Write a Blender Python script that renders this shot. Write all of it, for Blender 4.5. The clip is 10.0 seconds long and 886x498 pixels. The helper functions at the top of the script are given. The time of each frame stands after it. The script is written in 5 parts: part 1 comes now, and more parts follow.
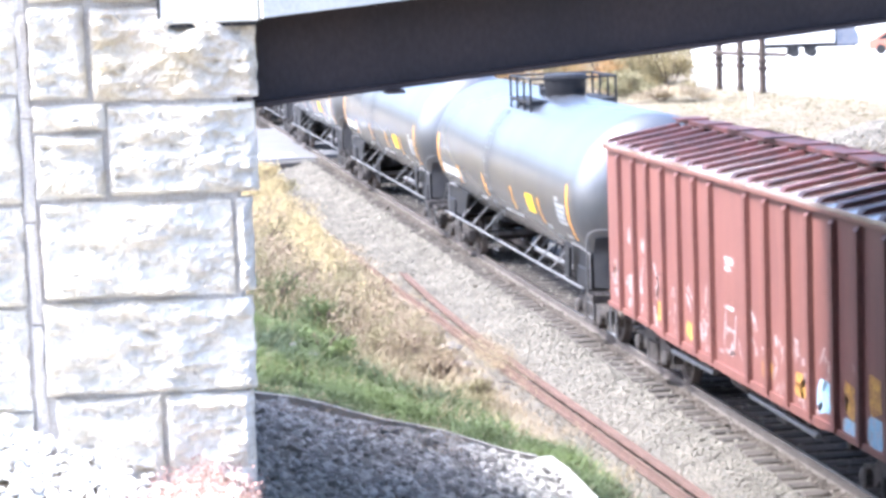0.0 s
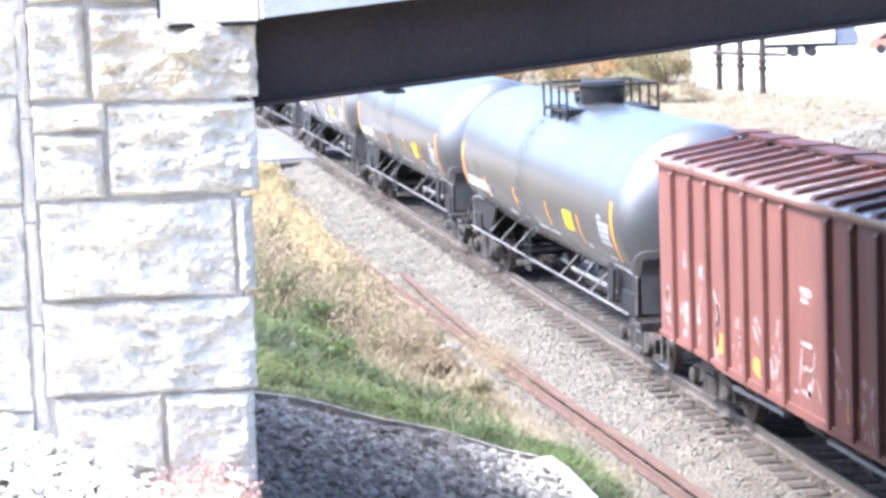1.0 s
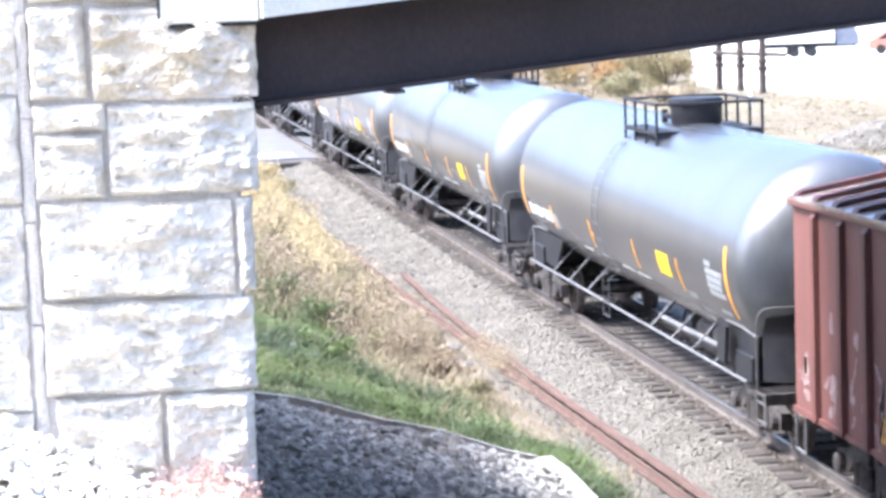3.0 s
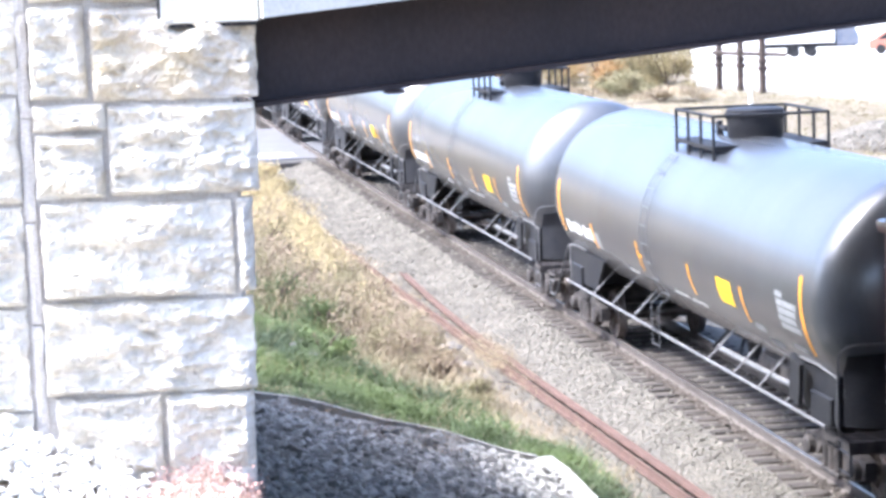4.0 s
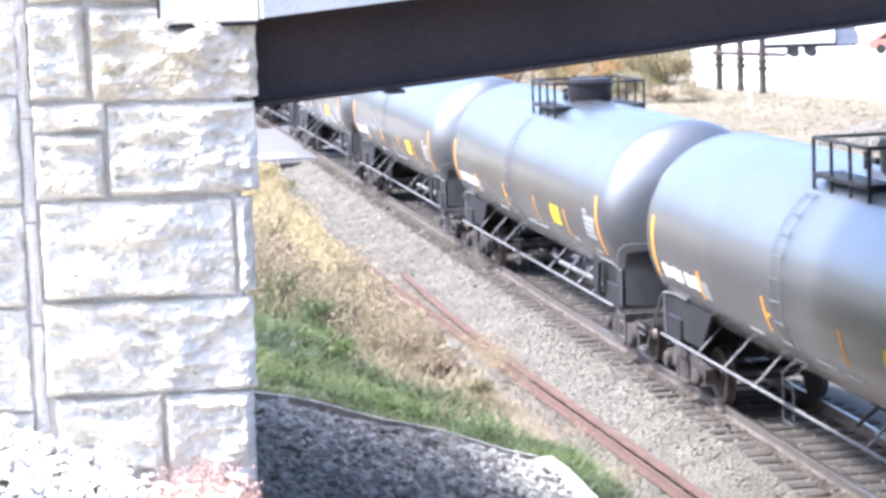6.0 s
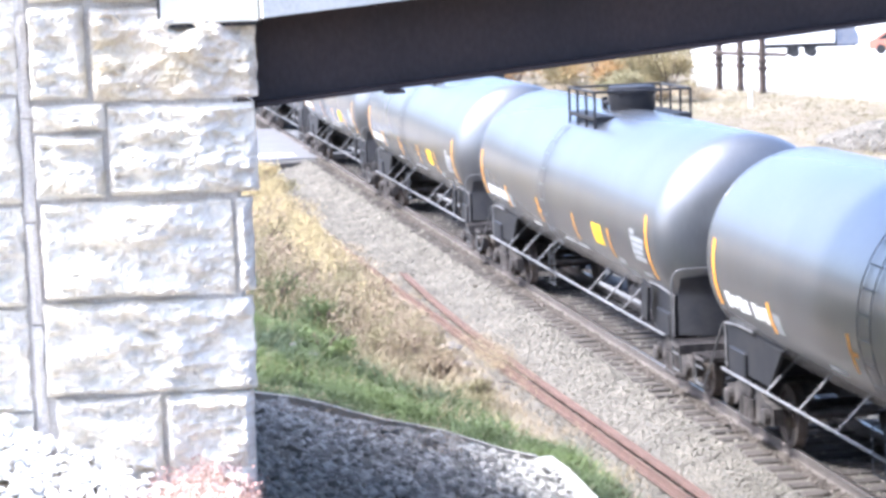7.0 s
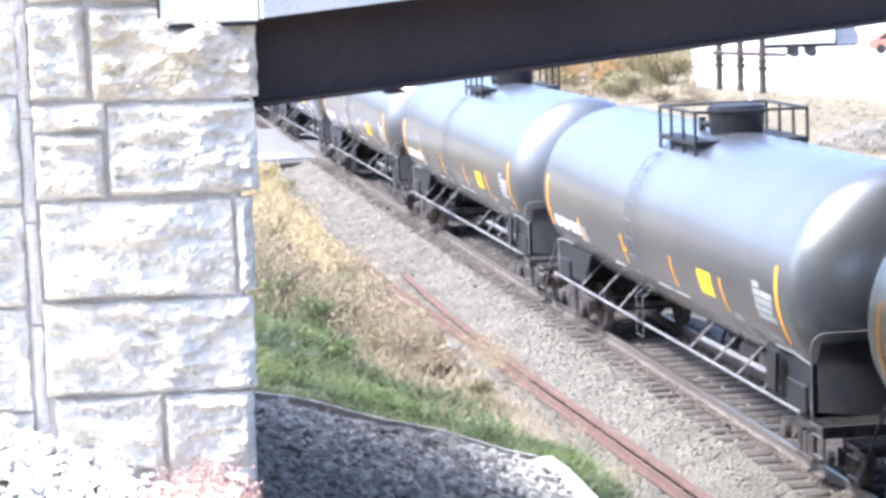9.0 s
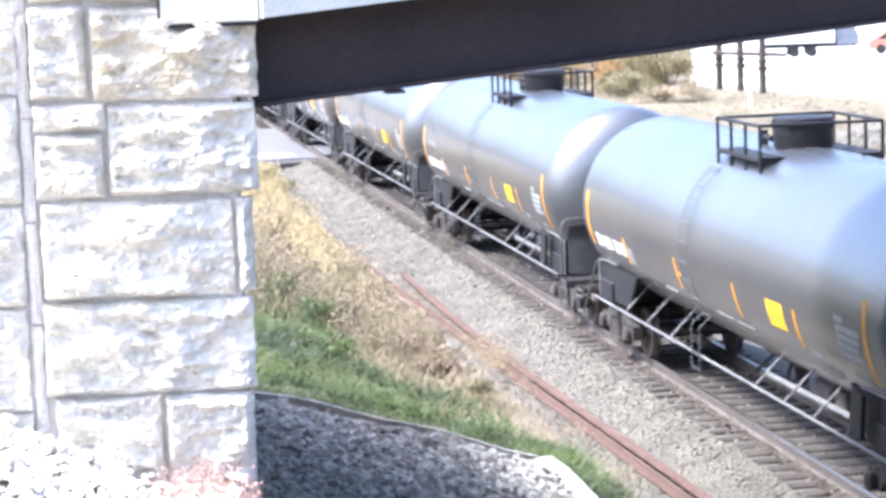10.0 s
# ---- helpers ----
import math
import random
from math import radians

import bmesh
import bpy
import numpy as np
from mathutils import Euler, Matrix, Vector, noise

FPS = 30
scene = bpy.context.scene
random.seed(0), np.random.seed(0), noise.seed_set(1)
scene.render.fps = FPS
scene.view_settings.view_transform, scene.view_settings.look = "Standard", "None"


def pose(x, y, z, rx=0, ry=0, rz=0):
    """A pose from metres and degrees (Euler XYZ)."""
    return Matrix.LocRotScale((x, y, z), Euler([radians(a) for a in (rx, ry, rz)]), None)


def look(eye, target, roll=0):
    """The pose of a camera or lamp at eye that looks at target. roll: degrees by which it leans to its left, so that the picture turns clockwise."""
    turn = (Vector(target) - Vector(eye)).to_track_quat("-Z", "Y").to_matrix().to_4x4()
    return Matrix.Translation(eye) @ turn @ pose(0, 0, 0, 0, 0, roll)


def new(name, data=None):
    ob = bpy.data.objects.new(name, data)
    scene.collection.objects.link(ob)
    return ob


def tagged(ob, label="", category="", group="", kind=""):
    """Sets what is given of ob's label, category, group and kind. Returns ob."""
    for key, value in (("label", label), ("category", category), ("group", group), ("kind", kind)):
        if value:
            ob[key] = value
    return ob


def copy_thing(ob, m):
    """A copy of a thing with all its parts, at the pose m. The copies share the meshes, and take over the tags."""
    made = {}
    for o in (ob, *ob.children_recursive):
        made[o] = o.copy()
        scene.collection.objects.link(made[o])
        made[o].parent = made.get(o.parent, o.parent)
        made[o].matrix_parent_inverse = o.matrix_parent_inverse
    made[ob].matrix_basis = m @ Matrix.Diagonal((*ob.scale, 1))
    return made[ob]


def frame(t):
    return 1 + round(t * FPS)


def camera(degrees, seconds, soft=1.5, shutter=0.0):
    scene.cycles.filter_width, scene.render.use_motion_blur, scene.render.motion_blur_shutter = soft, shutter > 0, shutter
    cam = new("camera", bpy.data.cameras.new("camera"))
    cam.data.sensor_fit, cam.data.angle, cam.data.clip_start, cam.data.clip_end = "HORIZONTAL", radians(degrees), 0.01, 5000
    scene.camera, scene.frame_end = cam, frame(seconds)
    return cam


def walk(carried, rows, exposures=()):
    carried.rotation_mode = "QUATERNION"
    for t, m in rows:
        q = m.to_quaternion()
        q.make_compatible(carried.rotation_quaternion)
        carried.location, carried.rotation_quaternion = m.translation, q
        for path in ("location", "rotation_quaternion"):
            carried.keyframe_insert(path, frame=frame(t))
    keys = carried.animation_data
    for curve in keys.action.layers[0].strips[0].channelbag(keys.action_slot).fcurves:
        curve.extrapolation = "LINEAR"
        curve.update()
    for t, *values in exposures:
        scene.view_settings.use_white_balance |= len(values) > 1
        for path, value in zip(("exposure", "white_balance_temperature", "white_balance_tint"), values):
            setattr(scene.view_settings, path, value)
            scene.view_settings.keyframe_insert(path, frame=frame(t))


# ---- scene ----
# ---------------- camera ----------------
EYE = Vector((0.0, -10.926, 6.979))
FORWARD = Vector((-0.97908, 0.16360, -0.12097))
cam = camera(21.56, 10.0, soft=3.3, shutter=0.5)
STAND = look(EYE, EYE + FORWARD * 10, -2.097)
walk(cam, [(0.0, STAND), (10.0, STAND)], exposures=[(0.0, 2.38, 5800, 11), (3.0, 2.30, 5800, 11), (10.0, 2.24, 5800, 11)])

# ---------------- light ----------------
SUN_DIR = Vector((-0.005, -0.57, 0.82)).normalized()
world = bpy.data.worlds.new("sky")
scene.world = world
world.use_nodes = True
wn = world.node_tree.nodes
wl = world.node_tree.links
sky = wn.new("ShaderNodeTexSky")
sky.sky_type = "NISHITA"
sky.sun_disc = False
sky.sun_elevation = math.asin(SUN_DIR.z)
sky.sun_rotation = math.atan2(SUN_DIR.x, SUN_DIR.y)
sky.air_density = 0.8
sky.dust_density = 5.0
sky.ozone_density = 3.0
wn["Background"].inputs["Strength"].default_value = 0.15
wl.new(sky.outputs["Color"], wn["Background"].inputs["Color"])
sun_data = bpy.data.lights.new("sun", "SUN")
sun_data.energy = 2.35
sun_data.angle = radians(6.5)   # a hazy sun
sun_data.color = (1.0, 0.95, 0.87)
sun = new("sun", sun_data)
sun.matrix_world = look(SUN_DIR * 80, (0, 0, 0))


# ---------------- materials ----------------
def material(name, colour, rough=0.8, metal=0.0, second=None, scale=4.0, fine=60.0, mix=0.5, bump=0.3, depth=0.01,
             per_object=0.0, per_island=0.0, coat=0.0, streak=None, spec=0.5):
    """Two scales of colour variation with fine relief; optional variation from piece to piece."""
    m = bpy.data.materials.new(name)
    m.use_nodes = True
    n, l = m.node_tree.nodes, m.node_tree.links
    b = n["Principled BSDF"]
    b.inputs["Roughness"].default_value = rough
    b.inputs["Metallic"].default_value = metal
    b.inputs["Coat Weight"].default_value = coat
    b.inputs["Coat Roughness"].default_value = 0.22
    b.inputs["Specular IOR Level"].default_value = spec
    tc = n.new("ShaderNodeTexCoord")
    mp = n.new("ShaderNodeMapping")
    mp.inputs["Scale"].default_value = streak or (1, 1, 1)
    l.new(tc.outputs["Object"], mp.inputs["Vector"])
    big, small = n.new("ShaderNodeTexNoise"), n.new("ShaderNodeTexNoise")
    big.inputs["Scale"].default_value, small.inputs["Scale"].default_value = scale, fine
    big.inputs["Detail"].default_value, small.inputs["Detail"].default_value = 5, 3
    l.new(mp.outputs["Vector"], big.inputs["Vector"])
    l.new(mp.outputs["Vector"], small.inputs["Vector"])
    ramp = n.new("ShaderNodeValToRGB")
    ramp.color_ramp.elements[0].position, ramp.color_ramp.elements[1].position = 0.36, 0.66
    ramp.color_ramp.elements[0].color = (*colour, 1)
    ramp.color_ramp.elements[1].color = (*(second or tuple(c * 0.7 for c in colour)), 1)
    l.new(big.outputs["Fac"], ramp.inputs["Fac"])
    out = ramp.outputs["Color"]
    grain = n.new("ShaderNodeMix")
    grain.data_type, grain.blend_type = "RGBA", "OVERLAY"
    grain.inputs["Factor"].default_value = mix
    l.new(out, grain.inputs["A"])
    l.new(small.outputs["Fac"], grain.inputs["B"])
    out = grain.outputs["Result"]
    amount = per_object or per_island
    if amount:
        src = n.new("ShaderNodeObjectInfo").outputs["Random"] if per_object else n.new("ShaderNodeNewGeometry").outputs["Random Per Island"]
        mr = n.new("ShaderNodeMapRange")
        mr.inputs["To Min"].default_value, mr.inputs["To Max"].default_value = 1 - amount, 1 + amount
        l.new(src, mr.inputs["Value"])
        hs = n.new("ShaderNodeHueSaturation")
        l.new(mr.outputs["Result"], hs.inputs["Value"])
        l.new(out, hs.inputs["Color"])
        out = hs.outputs["Color"]
    l.new(out, b.inputs["Base Color"])
    if bump:
        bp = n.new("ShaderNodeBump")
        bp.inputs["Strength"].default_value, bp.inputs["Distance"].default_value = bump, depth
        l.new(small.outputs["Fac"], bp.inputs["Height"])
        l.new(bp.outputs["Normal"], b.inputs["Normal"])
    return m


def leafy(name, colour, second, spread=0.22):
    """Foliage: colour changes from leaf to leaf and from patch to patch, with light through the leaf."""
    m = material(name, colour, 0.65, second=second, scale=0.6, fine=9, mix=0.3, bump=0, per_island=spread)
    m.node_tree.nodes["Principled BSDF"].inputs["Transmission Weight"].default_value = 0.0
    m.node_tree.nodes["Principled BSDF"].inputs["Subsurface Weight"].default_value = 0.0
    return m


TANK = material("tank_black_paint", (0.031, 0.035, 0.045), 0.50, second=(0.045, 0.049, 0.058), scale=0.9, fine=18, mix=0.25, bump=0.03, depth=0.01, coat=1.0, streak=(1, 1, 0.35), spec=1.0)
LADDER = material("satin_grey_ladder_paint", (0.12, 0.125, 0.14), 0.6, second=(0.16, 0.165, 0.175), scale=3, fine=40, bump=0.05, spec=0.3)
TANK.node_tree.nodes["Principled BSDF"].inputs["Coat IOR"].default_value = 1.85
TANK_DARK = material("tank_fittings_paint", (0.017, 0.018, 0.023), 0.5, second=(0.029, 0.029, 0.032), scale=3, fine=40, bump=0.15, spec=0.25)
STEEL_DIRTY = material("dusty_running_gear", (0.038, 0.034, 0.034), 0.75, 0.2, second=(0.095, 0.083, 0.078), scale=5, fine=50)
PIPE = material("pale_galvanised_pipe", (0.21, 0.21, 0.22), 0.5, 0.3, second=(0.16, 0.155, 0.155), scale=6, fine=40, bump=0.1)
WHEEL = material("worn_wheel_steel", (0.065, 0.053, 0.048), 0.55, 0.5, second=(0.14, 0.12, 0.11), scale=4, fine=30)
DARK_PIPE = material("dull_grey_painted_pipe", (0.10, 0.10, 0.105), 0.5, second=(0.065, 0.063, 0.063), scale=6, fine=40, bump=0.1)
YELLOW = material("yellow_placard", (0.85, 0.55, 0.02), 0.5, second=(0.75, 0.45, 0.03), scale=6, fine=40, bump=0.05)
ORANGE = material("orange_reflective_tape", (0.85, 0.38, 0.02), 0.45, second=(0.75, 0.32, 0.04), scale=8, fine=40, bump=0.05)
WHITE = material("white_stencil_paint", (0.78, 0.78, 0.76), 0.6, second=(0.6, 0.6, 0.58), scale=12, fine=50, bump=0.05)
GREY_STENCIL = material("faded_grey_stencil", (0.30, 0.31, 0.32), 0.6, second=(0.22, 0.23, 0.24), scale=12, fine=50, bump=0.05)
BOX_RED = material("oxide_red_paint", (0.195, 0.083, 0.070), 0.5, second=(0.162, 0.070, 0.062), scale=1.5, fine=30, mix=0.4, bump=0.12, streak=(2.5, 2.5, 0.5))
BOX_RIB = material("rib_red_paint", (0.178, 0.074, 0.063), 0.55, second=(0.135, 0.056, 0.050), scale=2.5, fine=30, bump=0.12, streak=(2, 2, 0.5))
# the pale second tone puts the sky's reflection into the worn panels' colour
BOX_ROOF = material("weathered_red_roof_paint_sky_sheen", (0.26, 0.15, 0.14), 0.25, 0.4, second=(0.58, 0.53, 0.52), scale=1.2, fine=22, mix=0.4, bump=0.08, coat=0.6)
# seam and ridge red taken near black to carry their shaded near faces
ROOF_SEAM = material("shade_darkened_red_seam_paint", (0.080, 0.022, 0.021), 0.55, second=(0.030, 0.011, 0.012), scale=2.2, fine=26, mix=0.5, bump=0.15)
GRAF_WHITE = material("white_spray_paint", (0.46, 0.38, 0.38), 0.6, second=(0.27, 0.15, 0.14), scale=9, fine=30, bump=0.02)
GRAF_YELLOW = material("yellow_spray_paint", (0.62, 0.36, 0.07), 0.6, second=(0.3, 0.13, 0.06), scale=9, fine=30, bump=0.02)
GRAF_BLUE = material("pale_blue_spray_paint", (0.25, 0.50, 0.68), 0.6, second=(0.4, 0.45, 0.55), scale=9, fine=30, bump=0.02)
STONE = material("pale_rockface_concrete", (0.745, 0.705, 0.615), 0.92, second=(0.66, 0.62, 0.545), scale=4, fine=18, mix=0.45, bump=0.8, depth=0.05, per_object=0.06)
STONE_OCHRE = material("ochre_stained_rockface", (0.72, 0.67, 0.60), 0.92, second=(0.63, 0.56, 0.42), scale=3.0, fine=45, mix=0.45, bump=0.5, depth=0.02)
MORTAR = material("pale_joint_mortar", (0.62, 0.585, 0.54), 0.95, second=(0.52, 0.49, 0.45), scale=6, fine=70, bump=0.3)
CONCRETE = material("smooth_light_concrete", (0.60, 0.60, 0.57), 0.8, second=(0.50, 0.51, 0.48), scale=2.5, fine=50, mix=0.3, bump=0.15)
GIRDER = material("dark_weathering_steel", (0.032, 0.026, 0.030), 0.62, 0.3, second=(0.045, 0.034, 0.036), scale=1.4, fine=35, mix=0.4, bump=0.15, streak=(1, 1, 0.6))
KERB = material("weathered_kerb_concrete", (0.40, 0.39, 0.365), 0.9, second=(0.29, 0.28, 0.26), scale=5, fine=60)
RIPRAP = material("grey_crushed_stone", (0.40, 0.385, 0.36), 0.9, second=(0.27, 0.26, 0.245), scale=3, fine=40, per_object=0.5)
RIPRAP_LOOSE = material("grey_loose_stone", (0.39, 0.375, 0.35), 0.9, second=(0.25, 0.24, 0.225), scale=3, fine=40, per_island=0.55)
WHITE_ROCK = material("bleached_limestone_rock", (0.84, 0.82, 0.78), 0.92, second=(0.76, 0.74, 0.70), scale=5, fine=50, per_island=0.10)
BALLAST = material("pale_limestone_ballast", (0.172, 0.158, 0.136), 0.92, second=(0.125, 0.115, 0.099), scale=1.2, fine=50, per_island=0.24)
FINES = material("brown_track_fines", (0.118, 0.100, 0.087), 0.95, second=(0.086, 0.073, 0.064), scale=2, fine=50, per_island=0.3)
TIE = material("weathered_creosote_timber", (0.070, 0.058, 0.051), 0.9, second=(0.036, 0.031, 0.028), scale=3, fine=26, mix=0.6, bump=0.5, per_object=0.3, streak=(5, 0.8, 3))
RAIL = material("rusty_running_rail", (0.115, 0.099, 0.090), 0.7, 0.3, second=(0.155, 0.135, 0.124), scale=2, fine=40, bump=0.2)
RAIL_TOP = material("polished_rail_head", (0.45, 0.42, 0.40), 0.28, 0.9, second=(0.36, 0.32, 0.30), scale=3, fine=40, bump=0.05)
RUST = material("orange_rusted_rail", (0.115, 0.069, 0.056), 0.85, 0.1, second=(0.085, 0.050, 0.040), scale=2.5, fine=45, mix=0.6, bump=0.35)
ASPHALT = material("sun_bleached_pavement", (0.135, 0.135, 0.145), 0.85, second=(0.11, 0.11, 0.12), scale=0.8, fine=30, bump=0.2)
EDGE_PAVE = material("worn_dark_pavement_edge", (0.075, 0.07, 0.068), 0.9, second=(0.055, 0.052, 0.05), scale=1.5, fine=30, bump=0.3)
GRASS = leafy("green_grass_blades", (0.112, 0.155, 0.045), (0.040, 0.064, 0.027))
LITTER_GREY = material("grey_rubble", (0.20, 0.19, 0.19), 0.9, second=(0.10, 0.095, 0.09), scale=6, fine=40)
LITTER_DARK = material("dark_rotten_timber", (0.05, 0.04, 0.036), 0.9, second=(0.03, 0.025, 0.022), scale=6, fine=40)
DRY = leafy("straw_coloured_weeds", (0.37, 0.30, 0.20), (0.25, 0.20, 0.135))
GOLD = leafy("golden_seed_heads", (0.55, 0.455, 0.25), (0.40, 0.325, 0.18))
MAUVE = leafy("mauve_brown_weeds", (0.29, 0.22, 0.165), (0.34, 0.27, 0.185))
OLIVE = leafy("olive_brown_weeds", (0.25, 0.215, 0.125), (0.19, 0.18, 0.09))
AUTUMN = leafy("orange_autumn_leaves", (0.36, 0.19, 0.075), (0.27, 0.19, 0.075))
SHRUB = leafy("dull_green_shrub_leaves", (0.245, 0.215, 0.115), (0.31, 0.24, 0.125))
PINK = leafy("pinkish_red_weeds", (0.42, 0.24, 0.21), (0.48, 0.38, 0.30))
FIELD = leafy("dull_yellow_green_field_grass", (0.215, 0.185, 0.105), (0.15, 0.138, 0.073))
BARK = material("grey_brown_bark", (0.12, 0.09, 0.07), 0.9, second=(0.08, 0.06, 0.05), scale=8, fine=60)
POLE_WOOD = material("brown_treated_pole", (0.085, 0.06, 0.05), 0.85, second=(0.05, 0.04, 0.035), scale=5, fine=40)
WHITE_PANEL = material("white_painted_panel", (0.80, 0.80, 0.80), 0.5, second=(0.72, 0.72, 0.72), scale=2, fine=30, bump=0.04)
BLUE_GREY = material("blue_grey_cab_paint", (0.17, 0.18, 0.21), 0.4, second=(0.13, 0.15, 0.2), scale=3, fine=30, bump=0.04)
RED_CAR = material("orange_red_car_paint", (0.50, 0.20, 0.14), 0.4, second=(0.42, 0.16, 0.11), scale=3, fine=30, bump=0.03, coat=0.4)
RUBBER = material("black_rubber", (0.02, 0.02, 0.022), 0.85, second=(0.035, 0.035, 0.035), scale=5, fine=50)
GLASS_DARK = material("dark_vehicle_glass", (0.02, 0.025, 0.03), 0.08, second=(0.025, 0.03, 0.035), scale=2, fine=20, bump=0)


def ground_material():
    """Ballast along the track, dry grass and soil outside it, a bleached gravel yard far off; the borders are ragged."""
    m = bpy.data.materials.new("ground_soil_gravel_grass")
    m.use_nodes = True
    n, l = m.node_tree.nodes, m.node_tree.links
    b = n["Principled BSDF"]
    b.inputs["Roughness"].default_value = 0.95
    tc = n.new("ShaderNodeTexCoord")
    sep = n.new("ShaderNodeSeparateXYZ")
    l.new(tc.outputs["Object"], sep.inputs[0])

    def noise_of(scale, detail=5):
        t = n.new("ShaderNodeTexNoise")
        t.inputs["Scale"].default_value, t.inputs["Detail"].default_value = scale, detail
        l.new(tc.outputs["Object"], t.inputs["Vector"])
        return t.outputs["Fac"]

    def calc(op, a, c):
        k = n.new("ShaderNodeMath")
        k.operation = op
        for i, v in enumerate((a, c)):
            if isinstance(v, (int, float)):
                k.inputs[i].default_value = v
            else:
                l.new(v, k.inputs[i])
        return k.outputs[0]

    def step(v, low, high):
        k = n.new("ShaderNodeMapRange")
        k.inputs["From Min"].default_value, k.inputs["From Max"].default_value = low, high
        l.new(v, k.inputs["Value"])
        return k.outputs["Result"]

    def tint(c1, c2, f):
        k = n.new("ShaderNodeMix")
        k.data_type = "RGBA"
        for key, c in (("A", c1), ("B", c2)):
            if isinstance(c, tuple):
                k.inputs[key].default_value = (*c, 1)
            else:
                l.new(c, k.inputs[key])
        l.new(f, k.inputs["Factor"])
        return k.outputs["Result"]

    mid, fine, coarse = noise_of(1.3), noise_of(28, 3), noise_of(0.12)
    soil = tint((0.20, 0.165, 0.122), (0.12, 0.10, 0.072), step(mid, 0.35, 0.68))
    soil = tint(soil, (0.22, 0.185, 0.13), step(coarse, 0.45, 0.65))
    stones = tint((0.152, 0.141, 0.123), (0.098, 0.090, 0.079), step(fine, 0.35, 0.68))
    dirt = tint((0.064, 0.055, 0.049), (0.112, 0.097, 0.084), step(fine, 0.3, 0.7))
    wide = calc("ADD", calc("ABSOLUTE", sep.outputs["Y"], 0), calc("MULTIPLY", mid, 1.2))
    bed = tint(dirt, stones, step(wide, 1.6, 2.2))
    colour = tint(bed, soil, step(wide, 3.5, 4.3))
    yard = calc("ADD", calc("ADD", sep.outputs["Y"], calc("MULTIPLY", sep.outputs["X"], -0.235)), calc("MULTIPLY", mid, 3.0))
    beside = calc("ADD", sep.outputs["Y"], calc("MULTIPLY", sep.outputs["X"], 0.279))
    colour = tint(colour, (0.50, 0.49, 0.47), calc("MULTIPLY", step(yard, 52.5, 56.0), step(beside, -10.7, -10.2)))
    l.new(colour, b.inputs["Base Color"])
    bp = n.new("ShaderNodeBump")
    bp.inputs["Strength"].default_value, bp.inputs["Distance"].default_value = 0.7, 0.05
    l.new(fine, bp.inputs["Height"])
    l.new(bp.outputs["Normal"], b.inputs["Normal"])
    return m


GROUND = ground_material()


# ---------------- building helpers ----------------
def box(bm, x0, x1, y0, y1, z0, z1, bevel=0.0):
    made = bmesh.ops.create_cube(bm, size=1.0, matrix=Matrix.Translation(((x0 + x1) / 2, (y0 + y1) / 2, (z0 + z1) / 2)) @ Matrix.Diagonal((abs(x1 - x0), abs(y1 - y0), abs(z1 - z0), 1)))
    if bevel:
        edges = {e for v in made["verts"] for e in v.link_edges}
        bmesh.ops.bevel(bm, geom=list(edges), offset=bevel, segments=1, affect="EDGES")


def rod(bm, a, b, r, segments=8):
    a, b = Vector(a), Vector(b)
    m = Matrix.Translation((a + b) / 2) @ (b - a).to_track_quat("Z", "Y").to_matrix().to_4x4()
    bmesh.ops.create_cone(bm, cap_ends=True, segments=segments, radius1=r, radius2=r, depth=(b - a).length, matrix=m)


def bent(bm, points, r, segments=8):
    for a, b in zip(points, points[1:]):
        rod(bm, a, b, r, segments)
    for p in points[1:-1]:
        bmesh.ops.create_uvsphere(bm, u_segments=segments, v_segments=4, radius=r, matrix=Matrix.Translation(p))


def tube(bm, points, r, segments=6):
    """One unbroken pipe along points that lie in a plane across x."""
    rings = []
    for i, p in enumerate(points):
        a, b = Vector(points[max(i - 1, 0)]), Vector(points[min(i + 1, len(points) - 1)])
        side = (b - a).normalized().cross(Vector((1, 0, 0)))
        rings.append([bm.verts.new(Vector(p) + Vector((1, 0, 0)) * r * math.cos(t) + side * r * math.sin(t)) for t in [2 * math.pi * k / segments for k in range(segments)]])
    for r0, r1 in zip(rings, rings[1:]):
        for k in range(segments):
            bm.faces.new((r0[k], r0[(k + 1) % segments], r1[(k + 1) % segments], r1[k]))
    bm.faces.new(rings[0])
    bm.faces.new(rings[-1])


def lathe(bm, profile, axis="X", segments=32, centre=(0, 0, 0)):
    """profile: (along, radius) pairs round an axis."""
    rings = []
    for along, r in profile:
        ring = []
        for i in range(segments):
            a = 2 * math.pi * i / segments
            c, s = r * math.cos(a), r * math.sin(a)
            p = {"X": (along, c, s), "Y": (c, along, s), "Z": (c, s, along)}[axis]
            ring.append(bm.verts.new(Vector(p) + Vector(centre)))
        rings.append(ring)
    for r0, r1 in zip(rings, rings[1:]):
        for i in range(segments):
            bm.faces.new((r0[i], r0[(i + 1) % segments], r1[(i + 1) % segments], r1[i]))
    bm.faces.new(rings[0])
    bm.faces.new(rings[-1])


def prism(bm, outline, y0, y1):
    """An outline in x, z drawn out along y."""
    a = [bm.verts.new((x, y0, z)) for x, z in outline]
    b = [bm.verts.new((x, y1, z)) for x, z in outline]
    bm.faces.new(a)
    bm.faces.new(b)
    for i in range(len(a)):
        j = (i + 1) % len(a)
        bm.faces.new((a[i], a[j], b[j], b[i]))


